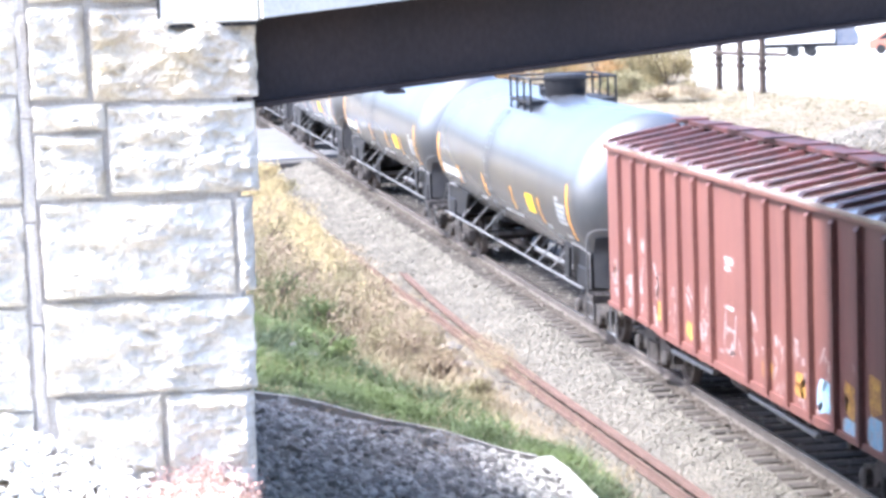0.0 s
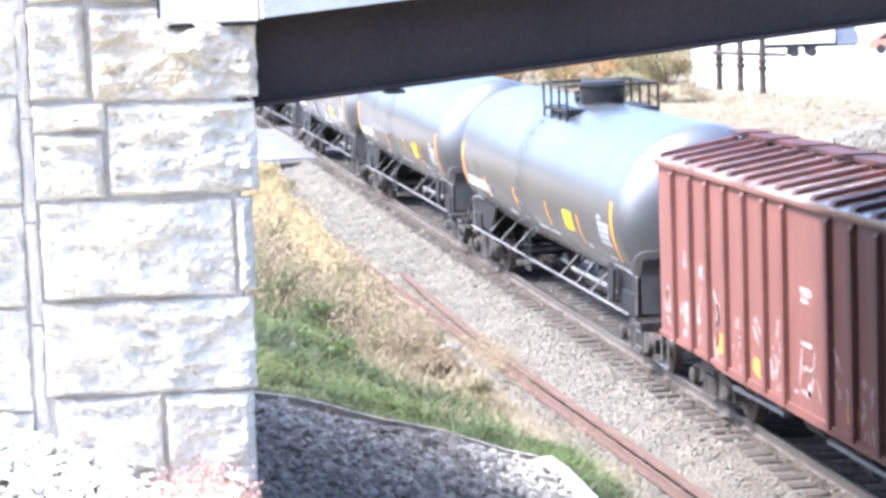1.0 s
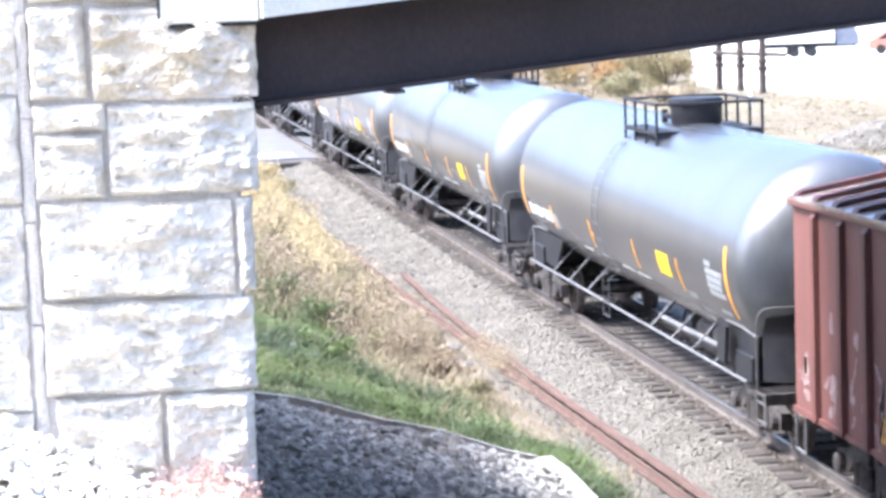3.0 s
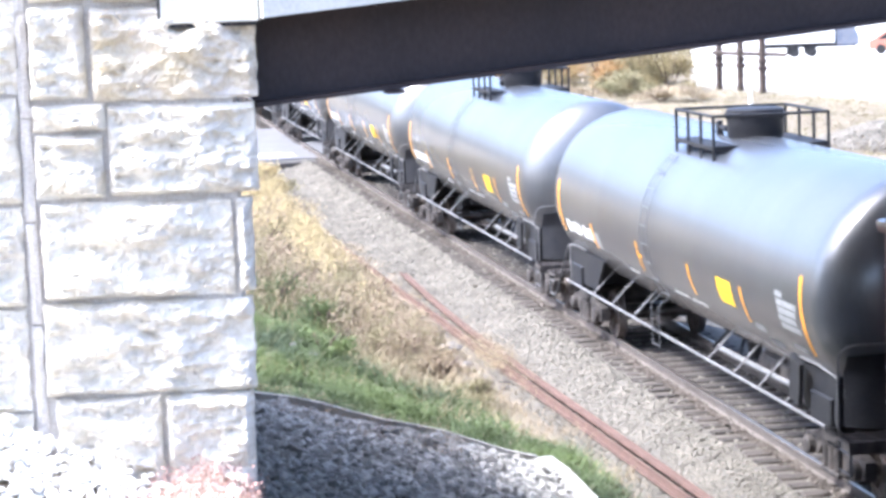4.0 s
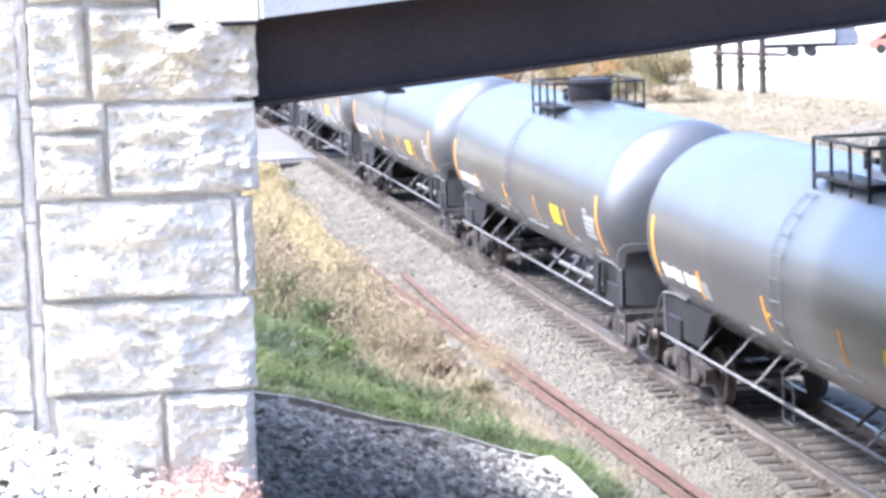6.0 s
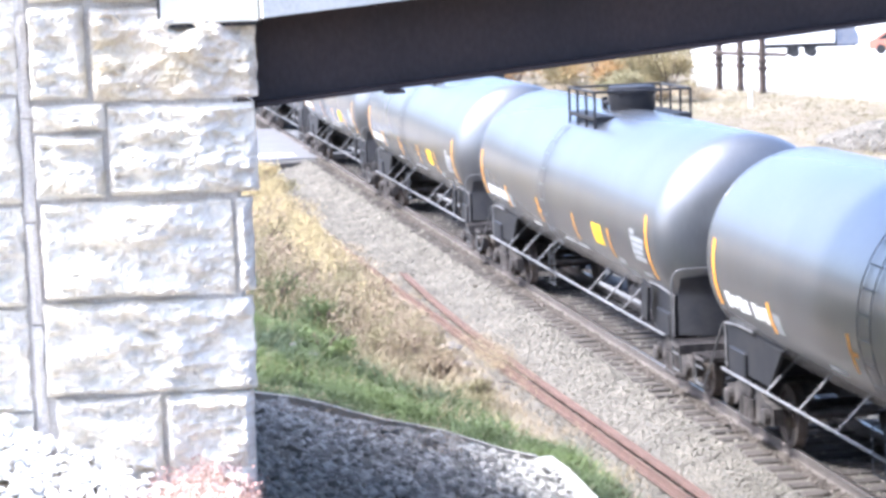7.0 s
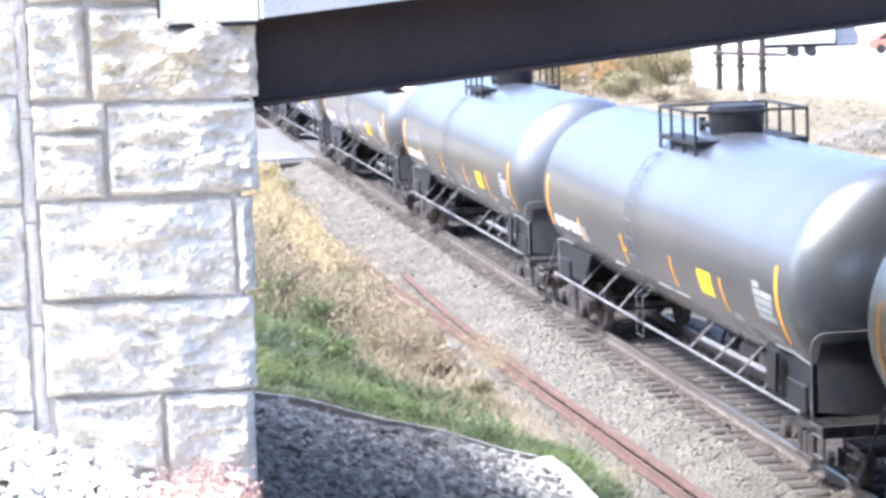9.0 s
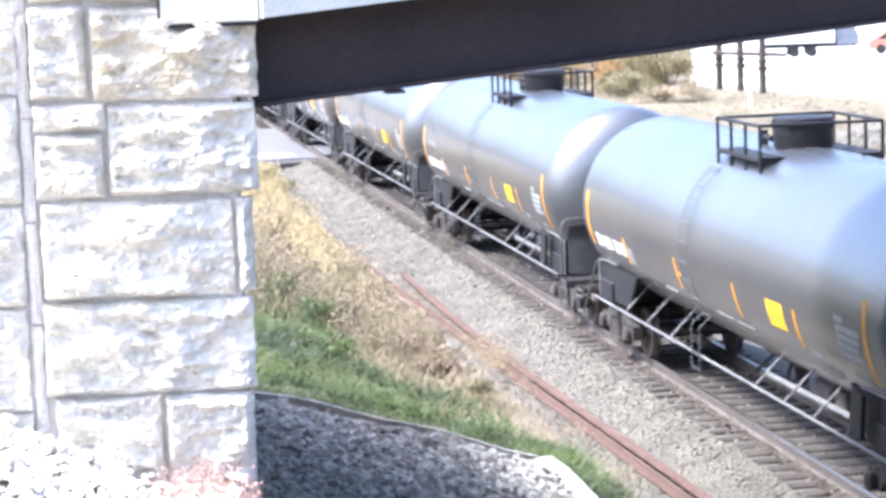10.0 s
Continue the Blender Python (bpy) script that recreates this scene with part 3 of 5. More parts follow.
def make_rubble():
    """Loose chunks of stone and rotten timber between the bank and the rails."""
    for x, y, size, mat, word in ((-49.07, -3.60, 0.17, LITTER_DARK, "dark rotten timber chunk beside a rusted rail"), (-51.5, -3.62, 0.20, LITTER_DARK, "dark rotten timber chunk beside a rusted rail"),
                                  (-43.57, -3.58, 0.26, LITTER_GREY, "grey rubble stone on pale soil"), (-43.0, -3.75, 0.18, LITTER_GREY, "grey rubble stone on pale soil"), (-39.95, -3.24, 0.15, LITTER_DARK, "dark rotten timber chunk beside a rusted rail"),
                                  (-39.2, -3.40, 0.12, LITTER_DARK, "dark rotten timber chunk beside a rusted rail"), (-37.6, -4.15, 0.18, LITTER_DARK, "dark rotten timber chunk in the weeds"), (-41.5, -3.62, 0.14, LITTER_GREY, "grey rubble stone on pale soil"),
                                  (-45.8, -3.9, 0.2, LITTER_GREY, "grey rubble stone on pale soil"), (-37.62, -7.18, 0.08, LITTER_GREY, "pale stone lying in green grass"), (-37.16, -6.91, 0.09, LITTER_GREY, "pale stone lying in green grass"), (-38.3, -7.0, 0.07, LITTER_GREY, "pale stone lying in green grass")):
        bm = bmesh.new()
        for c in ROCK_V:
            bm.verts.new(Vector(c) * random.uniform(0.75, 1.25))
        bmesh.ops.convex_hull(bm, input=bm.verts)
        bmesh.ops.bevel(bm, geom=list(bm.edges), offset=0.08, segments=1, affect="EDGES")
        ob = tagged(part("rubble_stone" if mat is not LITTER_DARK else "timber_chunk", bm, mat), word, "rubble", "loose rubble by the rails")
        lift = 0.12 if y < -6 else 0.0
        ob.matrix_world = Matrix.Translation((x, y, float(height(x, y)) + size * 0.12 + lift)) @ Matrix.Rotation(random.uniform(0, 6), 4, "Z") @ Matrix.Diagonal((size * 1.2, size * 0.8, size * 0.5, 1))


def make_crossing():
    bm = bmesh.new()
    box(bm, -106, -88.2, -60, -0.86, -0.5, -0.13)
    r = tagged(part("road_crossing", bm, ASPHALT), "pale bleached pavement of the road crossing the track", "road", kind="structure")
    bm = bmesh.new()
    box(bm, -88.19, -86.9, -60, -1.0, -0.5, -0.17, 0.03)
    part("edge_strip", bm, EDGE_PAVE, r, "darker worn pavement edge")
    bm = bmesh.new()
    box(bm, -91.0, -89.6, -60, -1.6, -0.14, -0.126)
    part("painted_line", bm, WHITE, r, "white painted line across the road")
    bm = bmesh.new()
    box(bm, -106, -88.2, -0.66, 0.66, -0.4, -0.03)
    part("crossing_panel", bm, ASPHALT, r)
    bm = bmesh.new()
    box(bm, -106, -88.2, 1.45, 7, -0.5, -0.12)
    part("far_lane", bm, ASPHALT, r)


make_track()
make_ballast()
make_fines()
make_old_rails()
make_rubble()
make_crossing()


# ---------------- rolling stock ----------------
R_TANK, Z_TANK, HALF = 1.563, 2.588, 7.45


def shell(bm, x0, x1, a0, a1, lift=0.006, slant=0.0):
    """A thin painted or taped patch that follows the tank's side; angles in degrees above the middle of the near side."""
    n = max(2, int(abs(a1 - a0) / 4))
    for side in (0, 1):
        rows = []
        for r in (R_TANK + lift, R_TANK - 0.01):
            row = []
            for i in range(n + 1):
                a = radians(a0 + (a1 - a0) * i / n)
                y, z = -r * math.cos(a), Z_TANK + r * math.sin(a)
                sh = slant * i / n
                row.append(((x0 + sh, y, z), (x1 + sh, y, z)))
            rows.append(row)
        if side == 0:
            v = [[bm.verts.new(p) for p in pair] for pair in rows[0]]
            for i in range(n):
                bm.faces.new((v[i][0], v[i][1], v[i + 1][1], v[i + 1][0]))


def truck_mesh():
    """Cast side frames with springs, bolster and axle boxes for one two-axle truck."""
    bm = bmesh.new()
    for s in (-1, 1):
        outline = [(-1.12, 0.36), (-1.12, 0.60), (-0.72, 0.66), (-0.42, 0.84), (0.42, 0.84), (0.72, 0.66), (1.12, 0.60), (1.12, 0.36), (0.70, 0.36), (0.52, 0.52), (0.40, 0.24), (-0.40, 0.24), (-0.52, 0.52), (-0.70, 0.36)]
        prism(bm, outline, s * 0.95, s * 1.11)
        for x in (-0.89, 0.89):
            lathe(bm, [(s * 0.98, 0.13), (s * 1.20, 0.13), (s * 1.22, 0.09)], "Y", 12, (x, 0, 0.457))
        for x in (-0.22, 0.0, 0.22):
            rod(bm, (x, s * 1.13, 0.30), (x, s * 1.13, 0.60), 0.075, 10)
        box(bm, -0.34, 0.34, s * 1.10, s * 1.20, 0.24, 0.30, 0.01)
    box(bm, -0.22, 0.22, -1.16, 1.16, 0.60, 0.86, 0.03)
    for x in (-1.0, 1.0):
        box(bm, x * 0.42 - 0.06, x * 0.42 + 0.06, -0.75, 0.75, 0.28, 0.40, 0.02)
    return bm


def wheelset_mesh():
    bm = bmesh.new()
    rod(bm, (0, -1.0, 0), (0, 1.0, 0), 0.085, 12)
    for s in (-1, 1):
        lathe(bm, [(s * 0.683, 0.485), (s * 0.715, 0.485), (s * 0.725, 0.459), (s * 0.823, 0.452), (s * 0.823, 0.385), (s * 0.79, 0.36), (s * 0.775, 0.19), (s * 0.83, 0.16), (s * 0.83, 0.10)], "Y", 36)
        for k in range(6):   # rim marks and casting ribs
            a = k * math.pi / 3 + 0.3
            rod(bm, (0.22 * math.cos(a), s * 0.785, 0.22 * math.sin(a)), (0.35 * math.cos(a), s * 0.79, 0.35 * math.sin(a)), 0.014, 6)
    return bm


TRUCK_ME = part("truck_frame", truck_mesh(), STEEL_DIRTY)
WHEEL_ME = part("wheelset", wheelset_mesh(), WHEEL, smooth=True)


def running_gear(car, centre):
    for x in (-centre, centre):
        t = piece("truck_frame", TRUCK_ME.data, car, pose(x, 0, 0))
        t["label"] = "dusty cast truck side frames with springs"
        for dx in (-0.89, 0.89):
            piece("wheelset", WHEEL_ME.data, car, pose(x + dx, 0, 0.457))


def bar(name, x0, x1, y0, y1, z0, z1, mat):
    """A shared mesh for small straight bars."""
    bm = bmesh.new()
    box(bm, x0, x1, y0, y1, z0, z1)
    me = bpy.data.meshes.new(name)
    bm.to_mesh(me)
    bm.free()
    me.materials.append(mat)
    return me


def make_tank_car():
    car = thing("tank_car", "glossy black railway tank car with yellow placard and orange stripes", "tank car", "tank cars of the train")
    bm = bmesh.new()
    prof = []
    for k in range(13):
        a = math.pi / 2 * k / 12
        prof.append((-HALF - 0.80 * math.cos(a), max(0.02, R_TANK * math.sin(a) ** 0.92)))
    body = prof + [(-2.5, R_TANK), (0.0, R_TANK), (2.5, R_TANK)] + [(-x, r) for x, r in reversed(prof)]
    lathe(bm, body, "X", 72, (0, 0, Z_TANK))
    tank = part("tank", bm, TANK, car, smooth=True)
    for x in (-HALF + 0.05, HALF - 0.05):   # weld seams
        bm = bmesh.new()
        lathe(bm, [(x - 0.022, R_TANK - 0.01), (x - 0.016, R_TANK + 0.003), (x + 0.016, R_TANK + 0.003), (x + 0.022, R_TANK - 0.01)], "X", 72, (0, 0, Z_TANK))
        part("weld_seam", bm, TANK, tank, smooth=True)
    # top platform, rails, dome
    bm = bmesh.new()
    box(bm, -1.06, 1.06, -0.95, -0.93, 4.01, 4.07)
    box(bm, -1.06, 1.06, 0.93, 0.95, 4.01, 4.07)
    for x in (-1.03, 1.03):
        box(bm, x - 0.03, x + 0.03, -0.94, 0.94, 4.012, 4.068)
    deck = part("platform", bm, TANK_DARK, car, "dark steel grating platform on the tank's top")
    bearer = bar("bearer", -0.02, 0.02, -0.20, 0.20, -0.02, 0.02, TANK_DARK)
    for x in (-1.04, -0.35, 0.35, 1.04):
        for s in (-1, 1):
            piece("bearer", bearer, deck, pose(x, s * 0.74, 4.0))
    long_slat = bar("slat", -1.06, 1.06, -0.021, 0.021, -0.018, 0.018, TANK_DARK)
    for s in (-1, 1):
        for k in range(8):
            piece("slat", long_slat, deck, pose(0, s * (0.56 + 0.37 * k / 7), 4.045))
    bm = bmesh.new()
    for s in (-1, 1):
        for x in (-1.06, -0.36, 0.36, 1.06):
            rod(bm, (x, s * 0.92, 3.78), (x, s * 0.92, 4.53), 0.026)
        rod(bm, (-1.06, s * 0.92, 4.53), (1.06, s * 0.92, 4.53), 0.026)
        bent(bm, [(s * 1.06, -0.92, 4.53), (s * 1.06, 0.92, 4.53)], 0.024)
    part("safety_rail", bm, TANK_DARK, car, "dark pipe safety rail round the dome")
    bm = bmesh.new()
    lathe(bm, [(3.98, 0.36), (4.06, 0.37), (4.14, 0.44), (4.46, 0.455), (4.465, 0.48), (4.51, 0.48), (4.515, 0.455), (4.56, 0.45), (4.575, 0.43), (4.58, 0.2)], "Z", 32, (0.15, 0.03, 0))
    dome = part("dome", bm, TANK_DARK, car, "black valve dome with a lid on the tank's top", smooth=True)
    bolt = bar("bolt", -0.018, 0.018, -0.018, 0.018, 0, 0.11, TANK_DARK)
    for k in range(8):
        a = k * math.pi / 4
        piece("bolt", bolt, dome, pose(0.15 + 0.46 * math.cos(a), 0.03 + 0.46 * math.sin(a), 4.42))
    bm = bmesh.new()
    rod(bm, (-0.45, -0.25, 4.22), (-0.70, -0.30, 4.24), 0.05)
    rod(bm, (-0.70, -0.30, 4.10), (-0.70, -0.30, 4.34), 0.06)
    part("valve", bm, TANK_DARK, dome)
    # side ladders with rungs
    rung = bar("rung", -0.22, 0.22, -0.007, 0.007, -0.007, 0.007, LADDER)
    low_rung = bar("rung", -0.22, 0.22, -0.008, 0.008, -0.008, 0.008, TANK_DARK)
    grate = bar("grate_bar", -0.008, 0.008, -1.46, 1.46, 0, 0.025, STEEL_DIRTY)
    for s in (-1, 1):
        bm = bmesh.new()
        for x in (-1.02, -0.58):
            pts = [(x, s * 1.42, 0.72), (x, s * 1.42, 1.4)]
            for a in range(-40, 51, 10):
                r = R_TANK + 0.035
                pts.append((x, s * r * math.cos(radians(a)), Z_TANK + r * math.sin(radians(a))))
            tube(bm, pts, 0.008)
        for z0, y0 in ((0.74, 1.42), (Z_TANK + (R_TANK + 0.035) * math.sin(radians(50)), (R_TANK + 0.035) * math.cos(radians(50)))):
            rod(bm, (-1.02, s * y0, z0), (-0.58, s * y0, z0), 0.007, 5)
        ladder = part("ladder", bm, LADDER, car, "thin grey-painted side ladder")
        for z in (0.76, 1.0, 1.24):
            piece("rung", low_rung, ladder, pose(-0.80, s * 1.42, z))
        for a in range(-40, 51, 11):
            r = R_TANK + 0.035
            piece("rung", rung, ladder, pose(-0.80, s * r * math.cos(radians(a)), Z_TANK + r * math.sin(radians(a))))
    # side handrail with struts up to the tank
    for s in (-1, 1):
        bm = bmesh.new()
        rod(bm, (-7.45, s * 1.38, 0.955), (7.45, s * 1.38, 0.955), 0.023)
        part("side_rail", bm, PIPE, car, "pale pipe running along the car's side")
        for x in (-5.3, -3.9, -2.4, 2.1, 3.4, 4.6, 5.8):
            bm = bmesh.new()
            rod(bm, (x - 0.05, s * 1.38, 0.955), (x + 0.05, s * 0.99, Z_TANK - 1.20), 0.017, 6)
            part("strut", bm, PIPE, car)
    bm = bmesh.new()
    rod(bm, (1.3, -0.95, 0.98), (6.35, -0.95, 1.02), 0.045)
    part("brake_pipe", bm, PIPE, car, "bright brake pipe under the tank")
    # bottom outlet and brake gear
    bm = bmesh.new()
    lathe(bm, [(0.55, 0.10), (0.75, 0.12), (0.95, 0.18), (1.10, 0.30)], "Z", 16)
    box(bm, -0.75, 0.75, -0.30, 0.30, 0.92, 1.08, 0.02)
    for x in (-0.7, 0.7):
        rod(bm, (x, -0.5, 0.66), (x * 0.4, -0.2, 1.1), 0.03)
    part("bottom_outlet", bm, TANK_DARK, car)
    bm = bmesh.new()
    lathe(bm, [(2.55, 0.08), (2.58, 0.20), (3.35, 0.20), (3.40, 0.05)], "X", 16, (0, -0.55, 0.96))
    part("brake_cylinder", bm, STEEL_DIRTY, car)
    bm = bmesh.new()
    box(bm, 3.9, 4.35, -0.85, -0.45, 0.82, 1.18, 0.03)
    part("valve_box", bm, STEEL_DIRTY, car)
    for e in (-1, 1):
        # stub sill, bolster, saddle
        bm = bmesh.new()
        box(bm, e * 5.3, e * 8.70, -0.32, 0.32, 0.82, 1.16, 0.02)
        part("stub_sill", bm, TANK_DARK, car)
        bm = bmesh.new()
        # plate drawn longer than the saddle; the extra black stands for underside shade
        inner = 6.3 if e > 0 else 5.6
        outline = [(e * inner, 0.98), (e * 7.55, 0.98), (e * 7.62, 1.62), (e * (inner - 0.6), 1.58)]
        for s in (-1, 1):
            prism(bm, outline, s * 1.20, s * 1.25)
        box(bm, e * 6.60, e * 7.40, -1.30, 1.30, 0.92, 1.30, 0.02)
        part("bolster_saddle_with_shade", bm, TANK_DARK, car, "black saddle plate, widened to stand for the shade under the tank's end")
        for s in (-1, 1):
            bm = bmesh.new()
            bent(bm, [(e * 7.58, s * 1.27, 0.95), (e * 7.63, s * 1.27, 1.60), (e * 6.9, s * 1.28, 1.66), (e * 6.2, s * 1.29, 1.66)], 0.018, 6)
            part("saddle_edge", bm, PIPE, car, "pale edge pipe of the saddle")
        # end platform, steps and handrail
        bm = bmesh.new()
        box(bm, e * 8.10, e * 8.66, -1.48, 1.48, 0.93, 0.97)
        box(bm, e * 8.62, e * 8.67, -1.50, 1.50, 0.84, 1.0, 0.006)
        step_deck = part("end_platform", bm, STEEL_DIRTY, car, "dusty grated end platform")
        for k in range(8):
            piece("grate_bar", grate, step_deck, pose(e * (8.12 + 0.065 * k), 0, 0.97))
        bm = bmesh.new()
        rail_label = "grey bent-pipe end handrail and steps"
        if e > 0:
            bent(bm, [(8.18, -1.46, 0.50), (8.18, -1.46, 1.94), (8.18, -1.43, 2.03), (8.18, -1.36, 2.09), (8.18, -1.26, 2.11), (8.18, 1.26, 2.11), (8.18, 1.43, 2.03), (8.18, 1.46, 1.94), (8.18, 1.46, 0.50)], 0.017)
        for s in (-1, 1):
            if e < 0:
                rod(bm, (-8.18, s * 1.46, 0.55), (-7.66, s * 1.30, 1.58), 0.017)
            for z in (0.42, 0.68):
                rod(bm, (e * 8.18, s * 1.46, z + 0.14), (e * 8.60, s * 1.46, z + 0.14), 0.02, 6)
            rod(bm, (e * 8.60, s * 1.46, 0.55), (e * 8.60, s * 1.46, 0.98), 0.02, 6)
            if e < 0:
                part("end_handrail", bm, DARK_PIPE, car, rail_label)
                bm = bmesh.new()
        if e > 0:
            part("end_handrail", bm, DARK_PIPE, car, rail_label)
        else:
            bm.free()
        bm = bmesh.new()
        rod(bm, (e * 8.08, -0.62, 2.86), (e * 8.08, 0.62, 2.86), 0.015, 6)
        rod(bm, (e * 8.14, -0.5, 2.74), (e * 8.14, 0.5, 2.74), 0.012, 6)
        part("head_grab_bar", bm, PIPE, car)
        # curved shield plate over the lower half of the head
        bm = bmesh.new()
        rows = []
        for lift in (0.0, 0.025):
            grid = []
            for i in range(17):
                y = -1.22 + 2.44 * i / 16
                top = 2.02 - 0.10 * (y / 1.22) ** 2
                col = []
                for j in range(9):
                    z = 1.0 + (top - 1.0) * j / 8
                    q = min(1.0, (math.hypot(y, Z_TANK - max(z, 1.70)) / R_TANK) ** (1 / 0.92))
                    col.append(bm.verts.new((e * (HALF + 0.80 * math.sqrt(1 - q * q) + 0.02 + lift), y, z)))
                grid.append(col)
            rows.append(grid)
            for i in range(16):
                for j in range(8):
                    bm.faces.new((grid[i][j], grid[i + 1][j], grid[i + 1][j + 1], grid[i][j + 1]))
        part("head_shield", bm, TANK_DARK, car, "black curved shield plate on the tank's head", smooth=True)
        bm = bmesh.new()
        box(bm, e * 8.66, e * 9.00, -0.10, 0.10, 0.76, 0.98, 0.03)
        prism(bm, [(e * 8.92, 0.70), (e * 9.09, 0.70), (e * 9.09, 1.04), (e * 8.92, 1.04)], -0.17, 0.10)
        part("coupler", bm, STEEL_DIRTY, car, "dusty cast knuckle coupler")
        bm = bmesh.new()
        bent(bm, [(e * 8.70, 0.28, 0.80), (e * 8.88, 0.30, 0.52), (e * 9.04, 0.20, 0.50)], 0.03, 6)
        part("air_hose", bm, RUBBER, car, "black rubber air hose")
    bm = bmesh.new()
    prism(bm, [(6.10, 1.12), (6.50, 1.06), (6.58, 1.62), (6.20, 1.72)], -1.43, -1.375)
    part("side_box", bm, TANK_DARK, car)
    # markings on the near side
    bm = bmesh.new()
    shell(bm, 3.14, 3.86, -22, -8)
    placard = part("placard", bm, YELLOW, car, "bright yellow rectangular placard")
    bm = bmesh.new()
    for a in (-11.5, -15.5):
        shell(bm, 3.24, 3.74, a - 1.6, a, 0.009)
    part("placard_bars", bm, ORANGE, placard)
    for x, a0, a1, sl in ((-1.50, -27, -8, 0.0), (1.62, -27, -8, 0.0), (4.34, -28, -8, 0.0)):
        bm = bmesh.new()
        shell(bm, x - 0.045, x + 0.045, a0, a1, slant=sl)
        part("reflective_stripe", bm, ORANGE, car, "orange vertical reflective stripe")
    bm = bmesh.new()
    shell(bm, -1.44, -1.26, -18.0, -15.8)
    part("reflective_stripe", bm, ORANGE, car, "short orange cross tick beside a stripe")
    for x, a0, a1 in ((-7.16, -24, 12), (7.06, -30, 10)):
        bm = bmesh.new()
        shell(bm, x - 0.06, x + 0.06, a0, a1)
        part("reflective_stripe", bm, ORANGE, car, "orange reflective stripe at the tank's end")
    for x0, x1, lo in ((-6.80, -6.55, 0), (-6.50, -6.25, 1), (-6.20, -5.95, 0), (-5.90, -5.70, 0.5), (-5.52, -5.30, 0), (-5.26, -5.04, 0.6), (-5.0, -4.82, 0)):
        bm = bmesh.new()
        shell(bm, x0, x1, -23 + lo, -14 - lo)
        part("reporting_mark", bm, WHITE, car, "white blocky car marking")
    bm = bmesh.new()
    shell(bm, -4.78, -4.66, -27, -10)
    part("side_tag", bm, ORANGE, car, "thin orange tag beside the marking")
    bm = bmesh.new()
    shell(bm, -4.62, -4.30, -26, -15)
    part("side_tag", bm, GREY_STENCIL, car, "pale tag beside the marking")
    for k in range(4):
        bm = bmesh.new()
        shell(bm, 6.0 + 0.03 * (k % 2), 6.84 - 0.05 * (k % 3), -5.2 - 4.0 * k - 3.3, -5.2 - 4.0 * k)
        part("data_line", bm, GREY_STENCIL, car, "faded pale data stencil")
    for mat, spans in ((GREY_STENCIL, ((5.98, 6.30, -4.2, -1.2), (4.55, 5.0, -30, -26), (4.95, 5.5, -38, -33), (6.2, 6.75, -31, -28))), (WHITE, ((-2.75, -2.1, -33.5, -31), (0.1, 0.95, -33.5, -31.5), (1.1, 1.95, -33.5, -31.5)))):
        for span in spans:
            bm = bmesh.new()
            shell(bm, *span)
            part("stencil", bm, mat, car)
    running_gear(car, 7.0)
    return car


